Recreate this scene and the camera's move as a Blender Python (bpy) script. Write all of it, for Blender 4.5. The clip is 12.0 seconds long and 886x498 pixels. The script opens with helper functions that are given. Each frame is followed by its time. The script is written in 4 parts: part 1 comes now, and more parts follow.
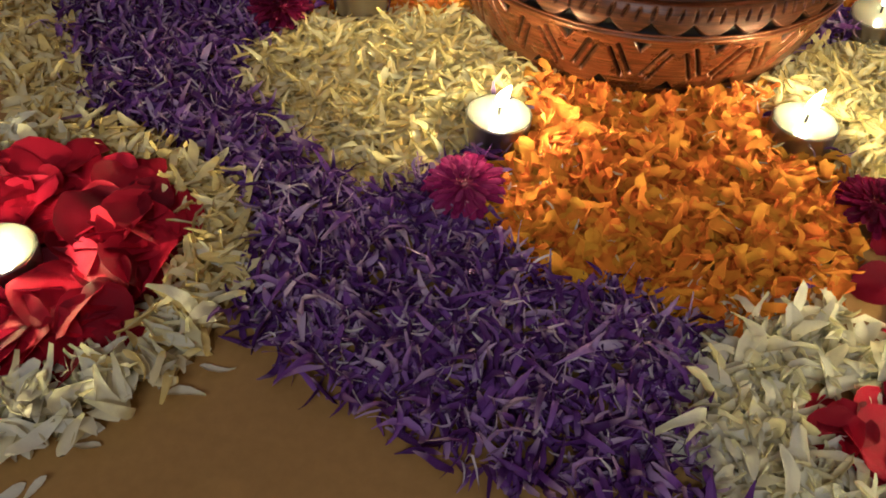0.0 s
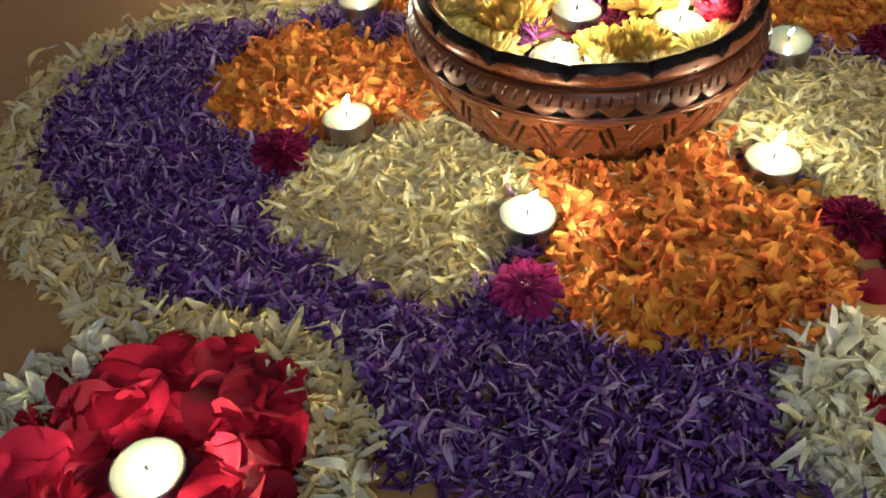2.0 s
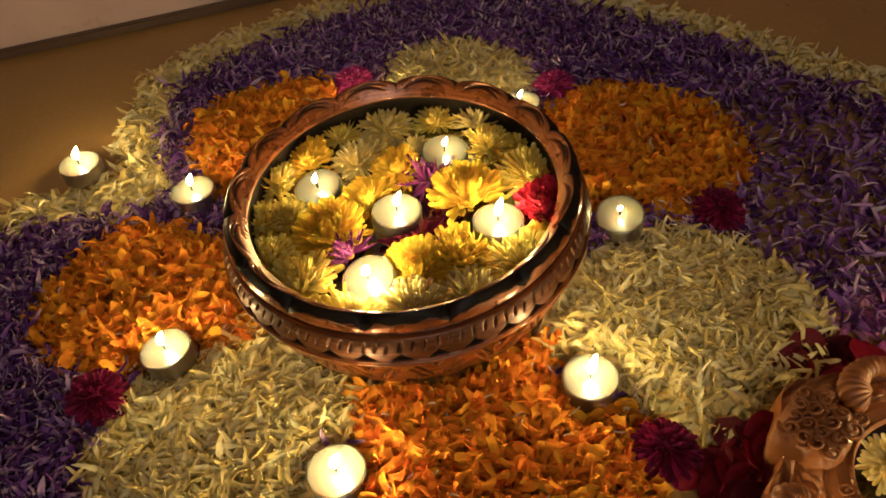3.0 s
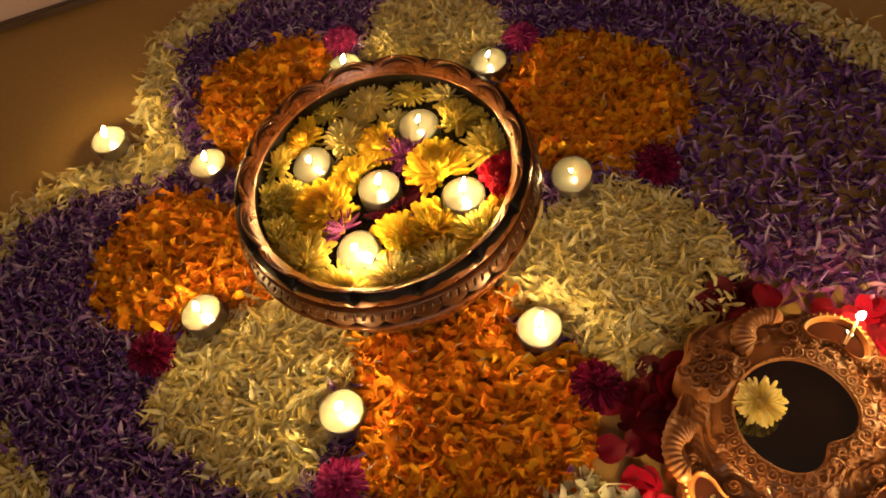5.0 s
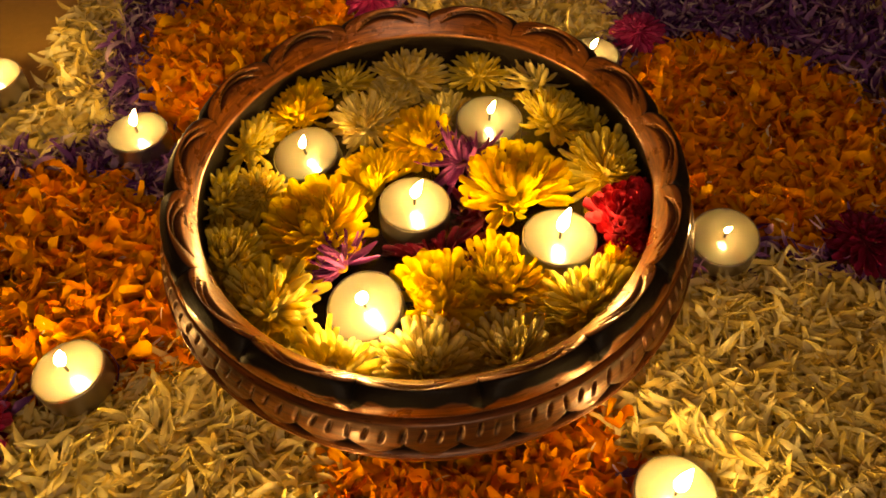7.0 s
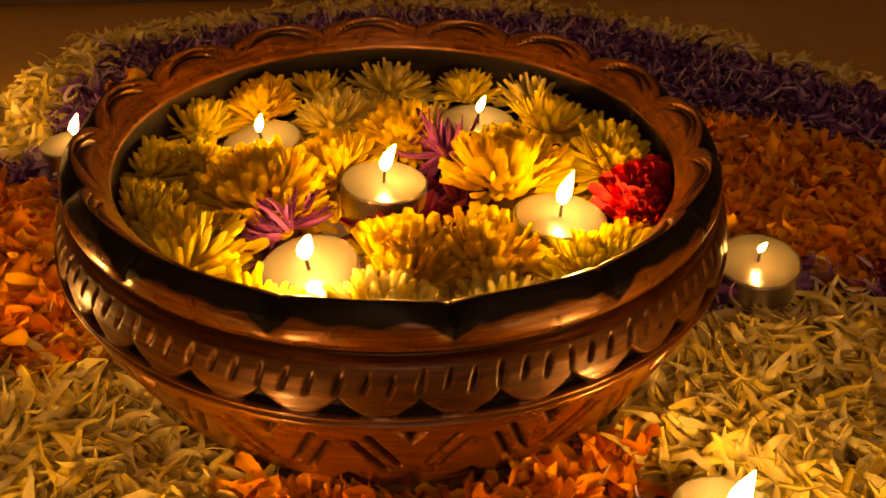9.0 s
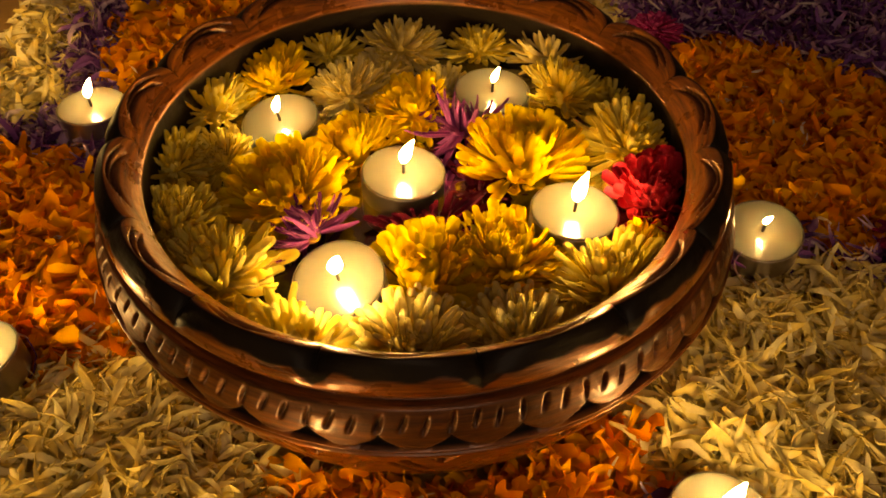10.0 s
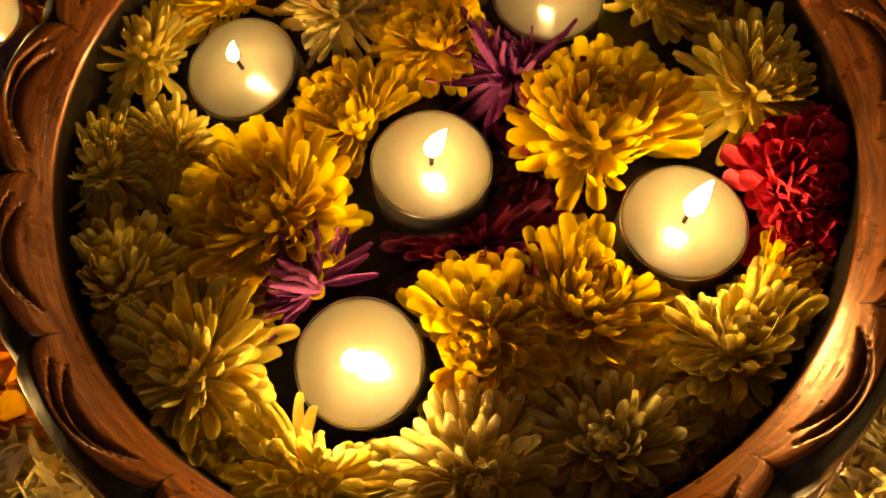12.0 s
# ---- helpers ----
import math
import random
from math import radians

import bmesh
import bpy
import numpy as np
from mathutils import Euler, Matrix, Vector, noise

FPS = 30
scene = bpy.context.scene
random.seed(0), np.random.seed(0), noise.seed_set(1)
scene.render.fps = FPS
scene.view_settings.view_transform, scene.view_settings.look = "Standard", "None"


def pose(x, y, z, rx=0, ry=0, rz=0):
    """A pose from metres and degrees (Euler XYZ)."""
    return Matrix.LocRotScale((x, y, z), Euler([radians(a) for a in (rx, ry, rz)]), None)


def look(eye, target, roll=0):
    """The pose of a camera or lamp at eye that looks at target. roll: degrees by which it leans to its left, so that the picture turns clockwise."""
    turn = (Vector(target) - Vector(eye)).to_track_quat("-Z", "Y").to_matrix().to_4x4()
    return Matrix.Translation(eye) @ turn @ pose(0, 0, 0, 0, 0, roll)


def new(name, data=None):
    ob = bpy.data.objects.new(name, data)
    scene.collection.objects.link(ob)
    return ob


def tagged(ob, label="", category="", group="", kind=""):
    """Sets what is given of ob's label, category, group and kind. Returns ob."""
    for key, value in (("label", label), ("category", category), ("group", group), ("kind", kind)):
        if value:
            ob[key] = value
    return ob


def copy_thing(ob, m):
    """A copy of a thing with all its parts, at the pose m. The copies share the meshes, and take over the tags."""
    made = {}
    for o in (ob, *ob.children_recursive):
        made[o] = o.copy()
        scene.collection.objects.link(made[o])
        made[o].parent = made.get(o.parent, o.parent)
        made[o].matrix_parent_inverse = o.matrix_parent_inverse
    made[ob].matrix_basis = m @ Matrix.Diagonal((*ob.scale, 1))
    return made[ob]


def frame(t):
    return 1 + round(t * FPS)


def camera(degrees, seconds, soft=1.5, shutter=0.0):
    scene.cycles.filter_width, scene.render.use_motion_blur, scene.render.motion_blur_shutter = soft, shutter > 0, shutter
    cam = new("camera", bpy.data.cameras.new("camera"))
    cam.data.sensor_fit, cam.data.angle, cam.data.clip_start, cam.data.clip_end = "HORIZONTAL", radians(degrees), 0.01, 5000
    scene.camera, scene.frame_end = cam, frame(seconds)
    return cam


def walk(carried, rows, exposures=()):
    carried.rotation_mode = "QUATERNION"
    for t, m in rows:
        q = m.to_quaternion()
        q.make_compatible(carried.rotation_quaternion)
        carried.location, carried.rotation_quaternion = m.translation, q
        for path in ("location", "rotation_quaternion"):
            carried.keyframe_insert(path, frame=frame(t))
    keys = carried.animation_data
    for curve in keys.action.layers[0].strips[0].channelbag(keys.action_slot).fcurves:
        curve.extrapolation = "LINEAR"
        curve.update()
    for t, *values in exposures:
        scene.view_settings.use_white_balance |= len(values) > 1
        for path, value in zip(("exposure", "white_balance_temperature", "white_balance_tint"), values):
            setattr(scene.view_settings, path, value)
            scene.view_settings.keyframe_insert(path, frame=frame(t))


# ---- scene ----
cam = camera(58.3, 12.0, soft=1.8)
PATH = [
    (0, (0.004, -0.544, 0.293), (-0.326, 0.798, -1.153), 1.4),
    (0.5, (-0.082, -0.564, 0.28), (-0.366, 0.827, -1.13), 1.6),
    (1, (-0.134, -0.566, 0.264), (-0.33, 0.853, -1.132), 3.3),
    (1.5, (-0.143, -0.564, 0.285), (-0.248, 0.838, -1.137), 1.3),
    (2, (-0.097, -0.548, 0.372), (-0.143, 0.843, -1.065), -4.3),
    (2.5, (-0.055, -0.515, 0.422), (-0.068, 0.89, -1.002), -7.0),
    (3, (0.031, -0.427, 0.464), (0.027, 0.946, -0.991), -8.2),
    (3.5, (0.049, -0.358, 0.494), (0.014, 0.863, -1.09), -12.4),
    (5.3, (0.103, -0.432, 0.634), (-0.061, 0.622, -1.058), -17.8),
    (5.5, (0.104, -0.441, 0.648), (-0.054, 0.626, -1.037), -16.5),
    (6, (0.124, -0.477, 0.665), (-0.08, 0.595, -1.011), -16.7),
    (6.5, (0.077, -0.399, 0.599), (-0.08, 0.741, -1.037), -13.5),
    (7, (0.017, -0.266, 0.372), (0.001, 0.941, -1.223), -2.7),
    (7.2, (0.016, -0.238, 0.302), (0.028, 1.063, -1.218), -0.4),
    (8.8, (0.022, -0.297, 0.225), (0.055, 1.364, -0.888), 1.9),
    (9, (0.022, -0.296, 0.226), (0.043, 1.36, -0.895), 1.4),
    (9.5, (0.021, -0.294, 0.228), (0.036, 1.352, -0.908), 0.8),
    (10, (0.014, -0.265, 0.288), (0.032, 1.117, -1.157), 0.2),
    (10.5, (0.016, -0.197, 0.351), (-0.005, 0.883, -1.332), -2.5),
    (11, (0.014, -0.172, 0.372), (-0.018, 0.76, -1.397), -5.4),
    (11.5, (0.009, -0.131, 0.322), (-0.022, 0.62, -1.532), -6.4),
    (12, (0.004, -0.116, 0.272), (-0.016, 0.648, -1.577), -5.5),
]

EXPOSURES = [(0.0, 0.62, 4200, 9), (1.5, 0.78, 3620, 6), (2.5, 0.20, 4020, 9), (3.5, 0.04, 5800, 11), (5.5, 0.14, 5750, 17), (6.5, 0.06, 6200, 17), (7.2, -0.37, 8600, 24),
             (8.8, -0.72, 13000, 46), (9.1, -0.76, 11000, 42), (9.5, -0.66, 8200, 31), (10.5, -0.66, 7500, 22), (12.0, -0.86, 7200, 22)]
walk(cam, [(t, look(eye, target, roll)) for t, eye, target, roll in PATH], EXPOSURES)

FLAME = 530.0          # emission of a candle flame
ROOM_FILL = 10.3      # watts of the dim ambient fill set in the added window
rng = np.random.default_rng(7)

world = bpy.data.worlds.new("world")
scene.world = world
world.use_nodes = True
world.node_tree.nodes["Background"].inputs[0].default_value = (0.5, 0.45, 0.42, 1)
world.node_tree.nodes["Background"].inputs[1].default_value = 0.01


# ---- materials ----
class Mat:
    """A small helper that strings nodes together."""

    def __init__(self, name):
        self.m = bpy.data.materials.new(name)
        self.m.use_nodes = True
        self.t = self.m.node_tree
        self.b = self.t.nodes["Principled BSDF"]
        self.o = self.t.nodes["Material Output"]

    def n(self, kind, **values):
        node = self.t.nodes.new(kind)
        for key, value in values.items():
            node.inputs[key].default_value = value
        return node

    def l(self, a, b):
        self.t.links.new(a, b)

    def noise(self, scale, detail=4.0, rough=0.55):
        co = self.t.nodes.new("ShaderNodeTexCoord")
        no = self.n("ShaderNodeTexNoise", Scale=scale, Detail=detail, Roughness=rough)
        self.l(co.outputs["Object"], no.inputs["Vector"])
        return no.outputs["Fac"]

    def ramp(self, fac, stops):
        r = self.t.nodes.new("ShaderNodeValToRGB")
        while len(r.color_ramp.elements) < len(stops):
            r.color_ramp.elements.new(0.5)
        for e, (p, c) in zip(r.color_ramp.elements, stops):
            e.position, e.color = p, (*c, 1)
        self.l(fac, r.inputs["Fac"])
        return r.outputs["Color"]

    def mix(self, fac, a, b, blend="MIX"):
        x = self.t.nodes.new("ShaderNodeMix")
        x.data_type, x.blend_type = "RGBA", blend
        for value, sock in ((fac, x.inputs[0]), (a, x.inputs[6]), (b, x.inputs[7])):
            if isinstance(value, (int, float)):
                sock.default_value = value
            elif isinstance(value, tuple):
                sock.default_value = (*value, 1)
            else:
                self.l(value, sock)
        return x.outputs[2]

    def bump(self, height, strength=0.3, distance=0.001):
        bu = self.n("ShaderNodeBump", Strength=strength, Distance=distance)
        self.l(height, bu.inputs["Height"])
        self.l(bu.outputs["Normal"], self.b.inputs["Normal"])


def petal_material(name, stops, translucent=0.3, rough=0.55, per_object=False, vein=900, spec=0.22, foot=None, reach=0.35):
    """Thin petal: colour varies from petal to petal, with fine veins, and some light shines through. foot: the colour at the petal's root."""
    k = Mat(name)
    if per_object:
        fac = k.t.nodes.new("ShaderNodeObjectInfo").outputs["Random"]
    else:
        fac = k.t.nodes.new("ShaderNodeNewGeometry").outputs["Random Per Island"]
    col = k.ramp(fac, stops)
    col = k.mix(0.35, col, k.ramp(k.noise(120), [(0.3, (0.55, 0.5, 0.5)), (0.65, (1, 1, 1))]), "MULTIPLY")
    if foot:
        at = k.t.nodes.new("ShaderNodeAttribute")
        at.attribute_name = "along"
        col = k.mix(k.ramp(at.outputs["Fac"], [(0.05, (0.85,) * 3), (reach, (0.0,) * 3)]), col, foot)
    k.l(col, k.b.inputs["Base Color"])
    k.b.inputs["Roughness"].default_value = rough
    k.b.inputs["Specular IOR Level"].default_value = spec
    k.bump(k.noise(vein, 3), 0.4, 0.0006)
    tr = k.n("ShaderNodeBsdfTranslucent")
    k.l(col, tr.inputs["Color"])
    mx = k.t.nodes.new("ShaderNodeMixShader")
    mx.inputs[0].default_value = translucent
    k.l(k.b.outputs[0], mx.inputs[1])
    k.l(tr.outputs[0], mx.inputs[2])
    k.l(mx.outputs[0], k.o.inputs["Surface"])
    return k.m


M_WHITE = petal_material("cream petals", [(0.0, (0.80, 0.64, 0.20)), (0.35, (0.86, 0.74, 0.32)), (0.7, (0.88, 0.80, 0.46)), (1.0, (0.84, 0.67, 0.16))], foot=(0.78, 0.60, 0.14), reach=0.25)
M_WHITE_BIG = petal_material("white petals", [(0.0, (0.83, 0.78, 0.52)), (0.5, (0.87, 0.84, 0.66)), (1.0, (0.85, 0.78, 0.42))], 0.35, foot=(0.74, 0.70, 0.34), reach=0.28)
M_ORANGE = petal_material("marigold petals", [(0.0, (0.81, 0.26, 0.001)), (0.4, (0.89, 0.41, 0.001)), (0.8, (0.92, 0.51, 0.002)), (1.0, (0.75, 0.20, 0.001))], 0.35, 0.6, spec=0.0, foot=(0.84, 0.30, 0.003), reach=0.5)
M_PURPLE = petal_material("purple petals", [(0.0, (0.058, 0.016, 0.102)), (0.45, (0.118, 0.033, 0.200)), (0.76, (0.235, 0.092, 0.370)), (0.92, (0.40, 0.235, 0.50)), (1.0, (0.64, 0.52, 0.60))], 0.2, 0.5, foot=(0.40, 0.27, 0.38), reach=0.24)
M_PINKPURPLE = petal_material("pink purple petals", [(0.0, (0.28, 0.05, 0.28)), (0.5, (0.46, 0.14, 0.40)), (0.85, (0.6, 0.28, 0.46)), (1.0, (0.78, 0.6, 0.14))], 0.25)
M_FLORET = petal_material("pale florets", [(0.0, (0.80, 0.62, 0.20)), (0.6, (0.84, 0.74, 0.45)), (1.0, (0.85, 0.82, 0.66))], 0.25)
M_LILAC = petal_material("pale lilac florets", [(0.0, (0.40, 0.24, 0.46)), (0.5, (0.58, 0.44, 0.58)), (1.0, (0.74, 0.66, 0.62))], 0.25)
M_ROSE = petal_material("rose petals", [(0.0, (0.13, 0.002, 0.010)), (0.4, (0.34, 0.003, 0.016)), (0.8, (0.52, 0.006, 0.024)), (1.0, (0.60, 0.012, 0.045))], 0.3, 0.42, True, 300, 0.2)
# Darkened copy of the rose petals: shade beside the oil lamp put into colour.
M_ROSE_SHADE = petal_material("shaded rose petals", [(0.0, (0.06, 0.001, 0.006)), (0.5, (0.13, 0.0015, 0.010)), (1.0, (0.24, 0.003, 0.016))], 0.25, 0.45, True, 300, 0.2)
M_YELLOW = petal_material("yellow mum petals", [(0.0, (0.87, 0.59, 0.004)), (0.5, (0.90, 0.68, 0.007)), (1.0, (0.92, 0.74, 0.014))], 0.58, 0.6, True)
M_PALE = petal_material("pale mum petals", [(0.0, (0.88, 0.69, 0.07)), (0.5, (0.91, 0.77, 0.14)), (1.0, (0.93, 0.83, 0.25))], 0.58, 0.6, True)
M_CREAM = petal_material("cream mum petals", [(0.0, (0.90, 0.74, 0.20)), (0.5, (0.93, 0.81, 0.33)), (1.0, (0.95, 0.86, 0.46))], 0.58, 0.6, True)
M_MAGENTA = petal_material("magenta petals", [(0.0, (0.28, 0.014, 0.12)), (0.5, (0.44, 0.03, 0.19)), (1.0, (0.58, 0.08, 0.28))], 0.25, 0.5, True)
M_MAROON = petal_material("maroon petals", [(0.0, (0.08, 0.006, 0.022)), (0.5, (0.15, 0.009, 0.036)), (1.0, (0.24, 0.018, 0.06))], 0.25, 0.5, True)
M_DARK = petal_material("dark crimson petals", [(0.0, (0.09, 0.003, 0.024)), (0.5, (0.19, 0.006, 0.048)), (1.0, (0.33, 0.014, 0.09))], 0.2, 0.5, True)
M_RED = petal_material("red petals", [(0.0, (0.45, 0.012, 0.03)), (0.5, (0.6, 0.02, 0.05)), (1.0, (0.72, 0.06, 0.10))], 0.25, 0.5, True)
M_ASTER = petal_material("aster petals", [(0.0, (0.10, 0.015, 0.09)), (0.5, (0.20, 0.03, 0.19)), (1.0, (0.40, 0.10, 0.36))], 0.25, 0.5, True)


def plain(name, color, rough=0.5, metal=0.0, coat=0.0, bump=None):
    k = Mat(name)
    col = k.mix(0.5, color, k.ramp(k.noise(60), [(0.3, tuple(c * 0.7 for c in color)), (0.7, color)]))
    k.l(col, k.b.inputs["Base Color"])
    k.b.inputs["Roughness"].default_value, k.b.inputs["Metallic"].default_value, k.b.inputs["Coat Weight"].default_value = rough, metal, coat
    if bump:
        k.bump(k.noise(bump[0], 5), bump[1], bump[2])
    return k.m


def floor_material():
    k = Mat("brown floor")
    big, fine = k.noise(3.0, 5), k.noise(180, 4)
    col = k.ramp(big, [(0.3, (0.33, 0.188, 0.042)), (0.7, (0.43, 0.258, 0.062))])
    col = k.mix(0.3, col, k.ramp(fine, [(0.35, (0.6, 0.58, 0.55)), (0.7, (1, 1, 1))]), "MULTIPLY")
    k.l(col, k.b.inputs["Base Color"])
    k.l(k.ramp(k.noise(9, 6), [(0.3, (0.26,) * 3), (0.75, (0.42,) * 3)]), k.b.inputs["Roughness"])
    k.bump(fine, 0.12, 0.0008)
    return k.m


def wall_material():
    k = Mat("painted plaster")
    col = k.ramp(k.noise(5, 6), [(0.3, (0.46, 0.31, 0.26)), (0.7, (0.60, 0.43, 0.37))])
    col = k.mix(k.ramp(k.noise(28, 6), [(0.60, (0, 0, 0)), (0.72, (0.6, 0.6, 0.6))]), col, (0.34, 0.22, 0.15))
    k.l(col, k.b.inputs["Base Color"])
    k.b.inputs["Roughness"].default_value = 0.75
    k.bump(k.noise(90, 6), 0.4, 0.002)
    return k.m


def bowl_material():
    """Varnished carved wood; the point attribute 'stain' is the black paint in the carving, and blackens the inner
    wall.
    """
    k = Mat("carved varnished wood")
    at = k.t.nodes.new("ShaderNodeAttribute")
    at.attribute_name = "stain"
    along = k.t.nodes.new("ShaderNodeAttribute")
    along.attribute_name = "grain"
    gr = k.n("ShaderNodeTexNoise", Scale=1.0, Detail=6.0, Roughness=0.65)
    k.l(along.outputs["Vector"], gr.inputs["Vector"])
    wood = k.ramp(gr.outputs["Fac"], [(0.28, (0.060, 0.019, 0.004)), (0.5, (0.21, 0.060, 0.008)), (0.72, (0.42, 0.150, 0.016))])
    wood = k.mix(0.5, wood, k.ramp(k.noise(30, 5), [(0.3, (0.45, 0.38, 0.35)), (0.62, (1, 1, 1))]), "MULTIPLY")
    streak = k.n("ShaderNodeTexNoise", Scale=2.3, Detail=5.0, Roughness=0.7)
    k.l(along.outputs["Vector"], streak.inputs["Vector"])
    wood = k.mix(0.65, wood, k.ramp(streak.outputs["Fac"], [(0.36, (0.18, 0.14, 0.12)), (0.52, (1, 1, 1))]), "MULTIPLY")
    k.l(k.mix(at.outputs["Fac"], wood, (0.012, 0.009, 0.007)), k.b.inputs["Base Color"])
    gloss = k.ramp(k.noise(70, 4), [(0.3, (0.20,) * 3), (0.7, (0.42,) * 3)])
    k.l(k.mix(at.outputs["Fac"], gloss, (0.55, 0.55, 0.55)), k.b.inputs["Roughness"])
    inv = k.t.nodes.new("ShaderNodeMath")
    inv.operation, inv.inputs[0].default_value = "MULTIPLY_ADD", 0.0
    inv.inputs[1].default_value, inv.inputs[2].default_value = -0.42, 0.46
    k.l(at.outputs["Fac"], inv.inputs[0])
    k.l(inv.outputs[0], k.b.inputs["Coat Weight"])
    k.b.inputs["Coat Roughness"].default_value = 0.20
    k.l(k.mix(at.outputs["Fac"], (0.5, 0.5, 0.5), (0.12, 0.12, 0.12)), k.b.inputs["Specular IOR Level"])
    k.b.inputs["Metallic"].default_value = 0.45
    fine = k.mix(0.5, gr.outputs["Color"], k.noise(260, 4))
    k.bump(fine, 0.55, 0.0012)
    return k.m


def wax_material():
    k = Mat("candle wax")
    k.b.inputs["Base Color"].default_value = (0.115, 0.106, 0.080, 1)
    k.b.inputs["Roughness"].default_value = 0.22
    k.b.inputs["Coat Weight"].default_value = 0.5
    k.b.inputs["Coat Roughness"].default_value = 0.05
    k.b.inputs["Subsurface Weight"].default_value = 0.6
    k.b.inputs["Subsurface Radius"].default_value = (0.012, 0.007, 0.004)
    k.b.inputs["Subsurface Scale"].default_value = 1.0
    return k.m


def flame_material():
    k = Mat("flame")
    em = k.n("ShaderNodeEmission", Strength=FLAME)
    em.inputs["Color"].default_value = (1.0, 0.65, 0.20, 1)
    k.l(em.outputs[0], k.o.inputs["Surface"])
    return k.m


def water_material():
    k = Mat("water")
    k.b.inputs["Base Color"].default_value = (0.75, 0.70, 0.60, 1)
    k.b.inputs["Roughness"].default_value = 0.02
    k.b.inputs["IOR"].default_value = 1.33
    k.b.inputs["Transmission Weight"].default_value = 1.0
    k.bump(k.noise(45, 2), 0.05, 0.002)
    return k.m


M_FLOOR, M_WALL, M_BOWL, M_WAX, M_FLAME, M_WATER = floor_material(), wall_material(), bowl_material(), wax_material(), flame_material(), water_material()
M_ALU = plain("thin aluminium", (0.75, 0.72, 0.68), 0.32, 1.0, bump=(300, 0.2, 0.0004))
M_WICK = plain("charred wick", (0.02, 0.016, 0.014), 0.9)
M_CLAY = plain("varnished terracotta", (0.25, 0.080, 0.007), 0.50, 0.0, 0.14, (240, 0.35, 0.0008))
M_COTTON = plain("oiled cotton", (0.24, 0.15, 0.06), 0.6)
M_AMBER = plain("thin oil over clay", (0.032, 0.008, 0.002), 0.08, 0.0, 1.0)
M_OIL = plain("dark oil", (0.010, 0.0035, 0.0015), 0.06, 0.0, 1.0)
M_CEIL = plain("white ceiling", (0.7, 0.68, 0.64), 0.8, bump=(60, 0.2, 0.002))
M_SKIRT = plain("dark skirting line", (0.10, 0.055, 0.03), 0.6, bump=(80, 0.4, 0.002))
M_POLLEN = plain("yellow flower centre", (0.34, 0.18, 0.03), 0.8, bump=(900, 1.0, 0.001))


# ---- building helpers ----
def mesh_from(name, verts, faces, mat, smooth=True):
    me = bpy.data.meshes.new(name)
    verts = np.asarray(verts, dtype=np.float32)
    faces = np.asarray(faces, dtype=np.int32)
    me.vertices.add(len(verts))
    me.vertices.foreach_set("co", verts.ravel())
    k = faces.shape[1]
    me.loops.add(faces.size)
    me.loops.foreach_set("vertex_index", faces.ravel())
    me.polygons.add(len(faces))
    me.polygons.foreach_set("loop_start", np.arange(len(faces), dtype=np.int32) * k)
    me.polygons.foreach_set("loop_total", np.full(len(faces), k, dtype=np.int32))
    me.polygons.foreach_set("use_smooth", np.full(len(faces), smooth))
    me.update(calc_edges=True)
    me.materials.append(mat)
    return me


def part(name, bm, material, parent, label=""):
    """Links a bmesh or a mesh as one mesh object under a thing or a part."""
    if isinstance(bm, bmesh.types.BMesh):
        me = bpy.data.meshes.new(name)
        bm.to_mesh(me)
        bm.free()
        me.materials.append(material)
        for p in me.polygons:
            p.use_smooth = True
    else:
        me = bm
    ob = new(name, me)
    ob.parent = parent
    if label:
        ob["label"] = label
    return ob


def grid_faces(rows, cols, closed=True):
    r, c = np.meshgrid(np.arange(rows - 1), np.arange(cols if closed else cols - 1), indexing="ij")
    a = r * cols + c
    b = r * cols + (c + 1) % cols
    return np.stack([a, b, b + cols, a + cols], -1).reshape(-1, 4)


def lathe(name, profile, mat, n=48, closed=True):
    """A surface of revolution round z from (radius, height) pairs."""
    th = np.linspace(0, 2 * np.pi, n, endpoint=False)
    pr = np.asarray(profile)
    v = np.stack([pr[:, :1] * np.cos(th), pr[:, :1] * np.sin(th), np.repeat(pr[:, 1:], n, 1)], -1).reshape(-1, 3)
    return mesh_from(name, v, grid_faces(len(pr), n), mat)


def box(name, lo, hi, mat, bevel=0.0):
    bm = bmesh.new()
    bmesh.ops.create_cube(bm, size=1)
    for v in bm.verts:
        v.co = [(a + b) / 2 + c * (b - a) for a, b, c in zip(lo, hi, v.co)]
    if bevel:
        bmesh.ops.bevel(bm, geom=bm.edges[:], offset=bevel, segments=2, affect="EDGES")
    me = bpy.data.meshes.new(name)
    bm.to_mesh(me)
    bm.free()
    me.materials.append(mat)
    return new(name, me)


def smooth_ring(points, n=6):
    """A closed Catmull-Rom line through the points."""
    p = np.asarray(points, dtype=float)
    out = []
    for i in range(len(p)):
        a, b, c, d = p[i - 1], p[i], p[(i + 1) % len(p)], p[(i + 2) % len(p)]
        for t in np.linspace(0, 1, n, endpoint=False):
            out.append(0.5 * (2 * b + (c - a) * t + (2 * a - 5 * b + 4 * c - d) * t * t + (3 * b - a - 3 * c + d) * t ** 3))
    return np.array(out)


def inside(pts, ring):
    x, y = pts[:, 0], pts[:, 1]
    hit = np.zeros(len(pts), bool)
    for (ax, ay), (bx, by) in zip(ring, np.roll(ring, -1, 0)):
        if ay == by:
            continue
        hit ^= ((ay > y) != (by > y)) & (x < (bx - ax) * (y - ay) / (by - ay) + ax)
    return hit


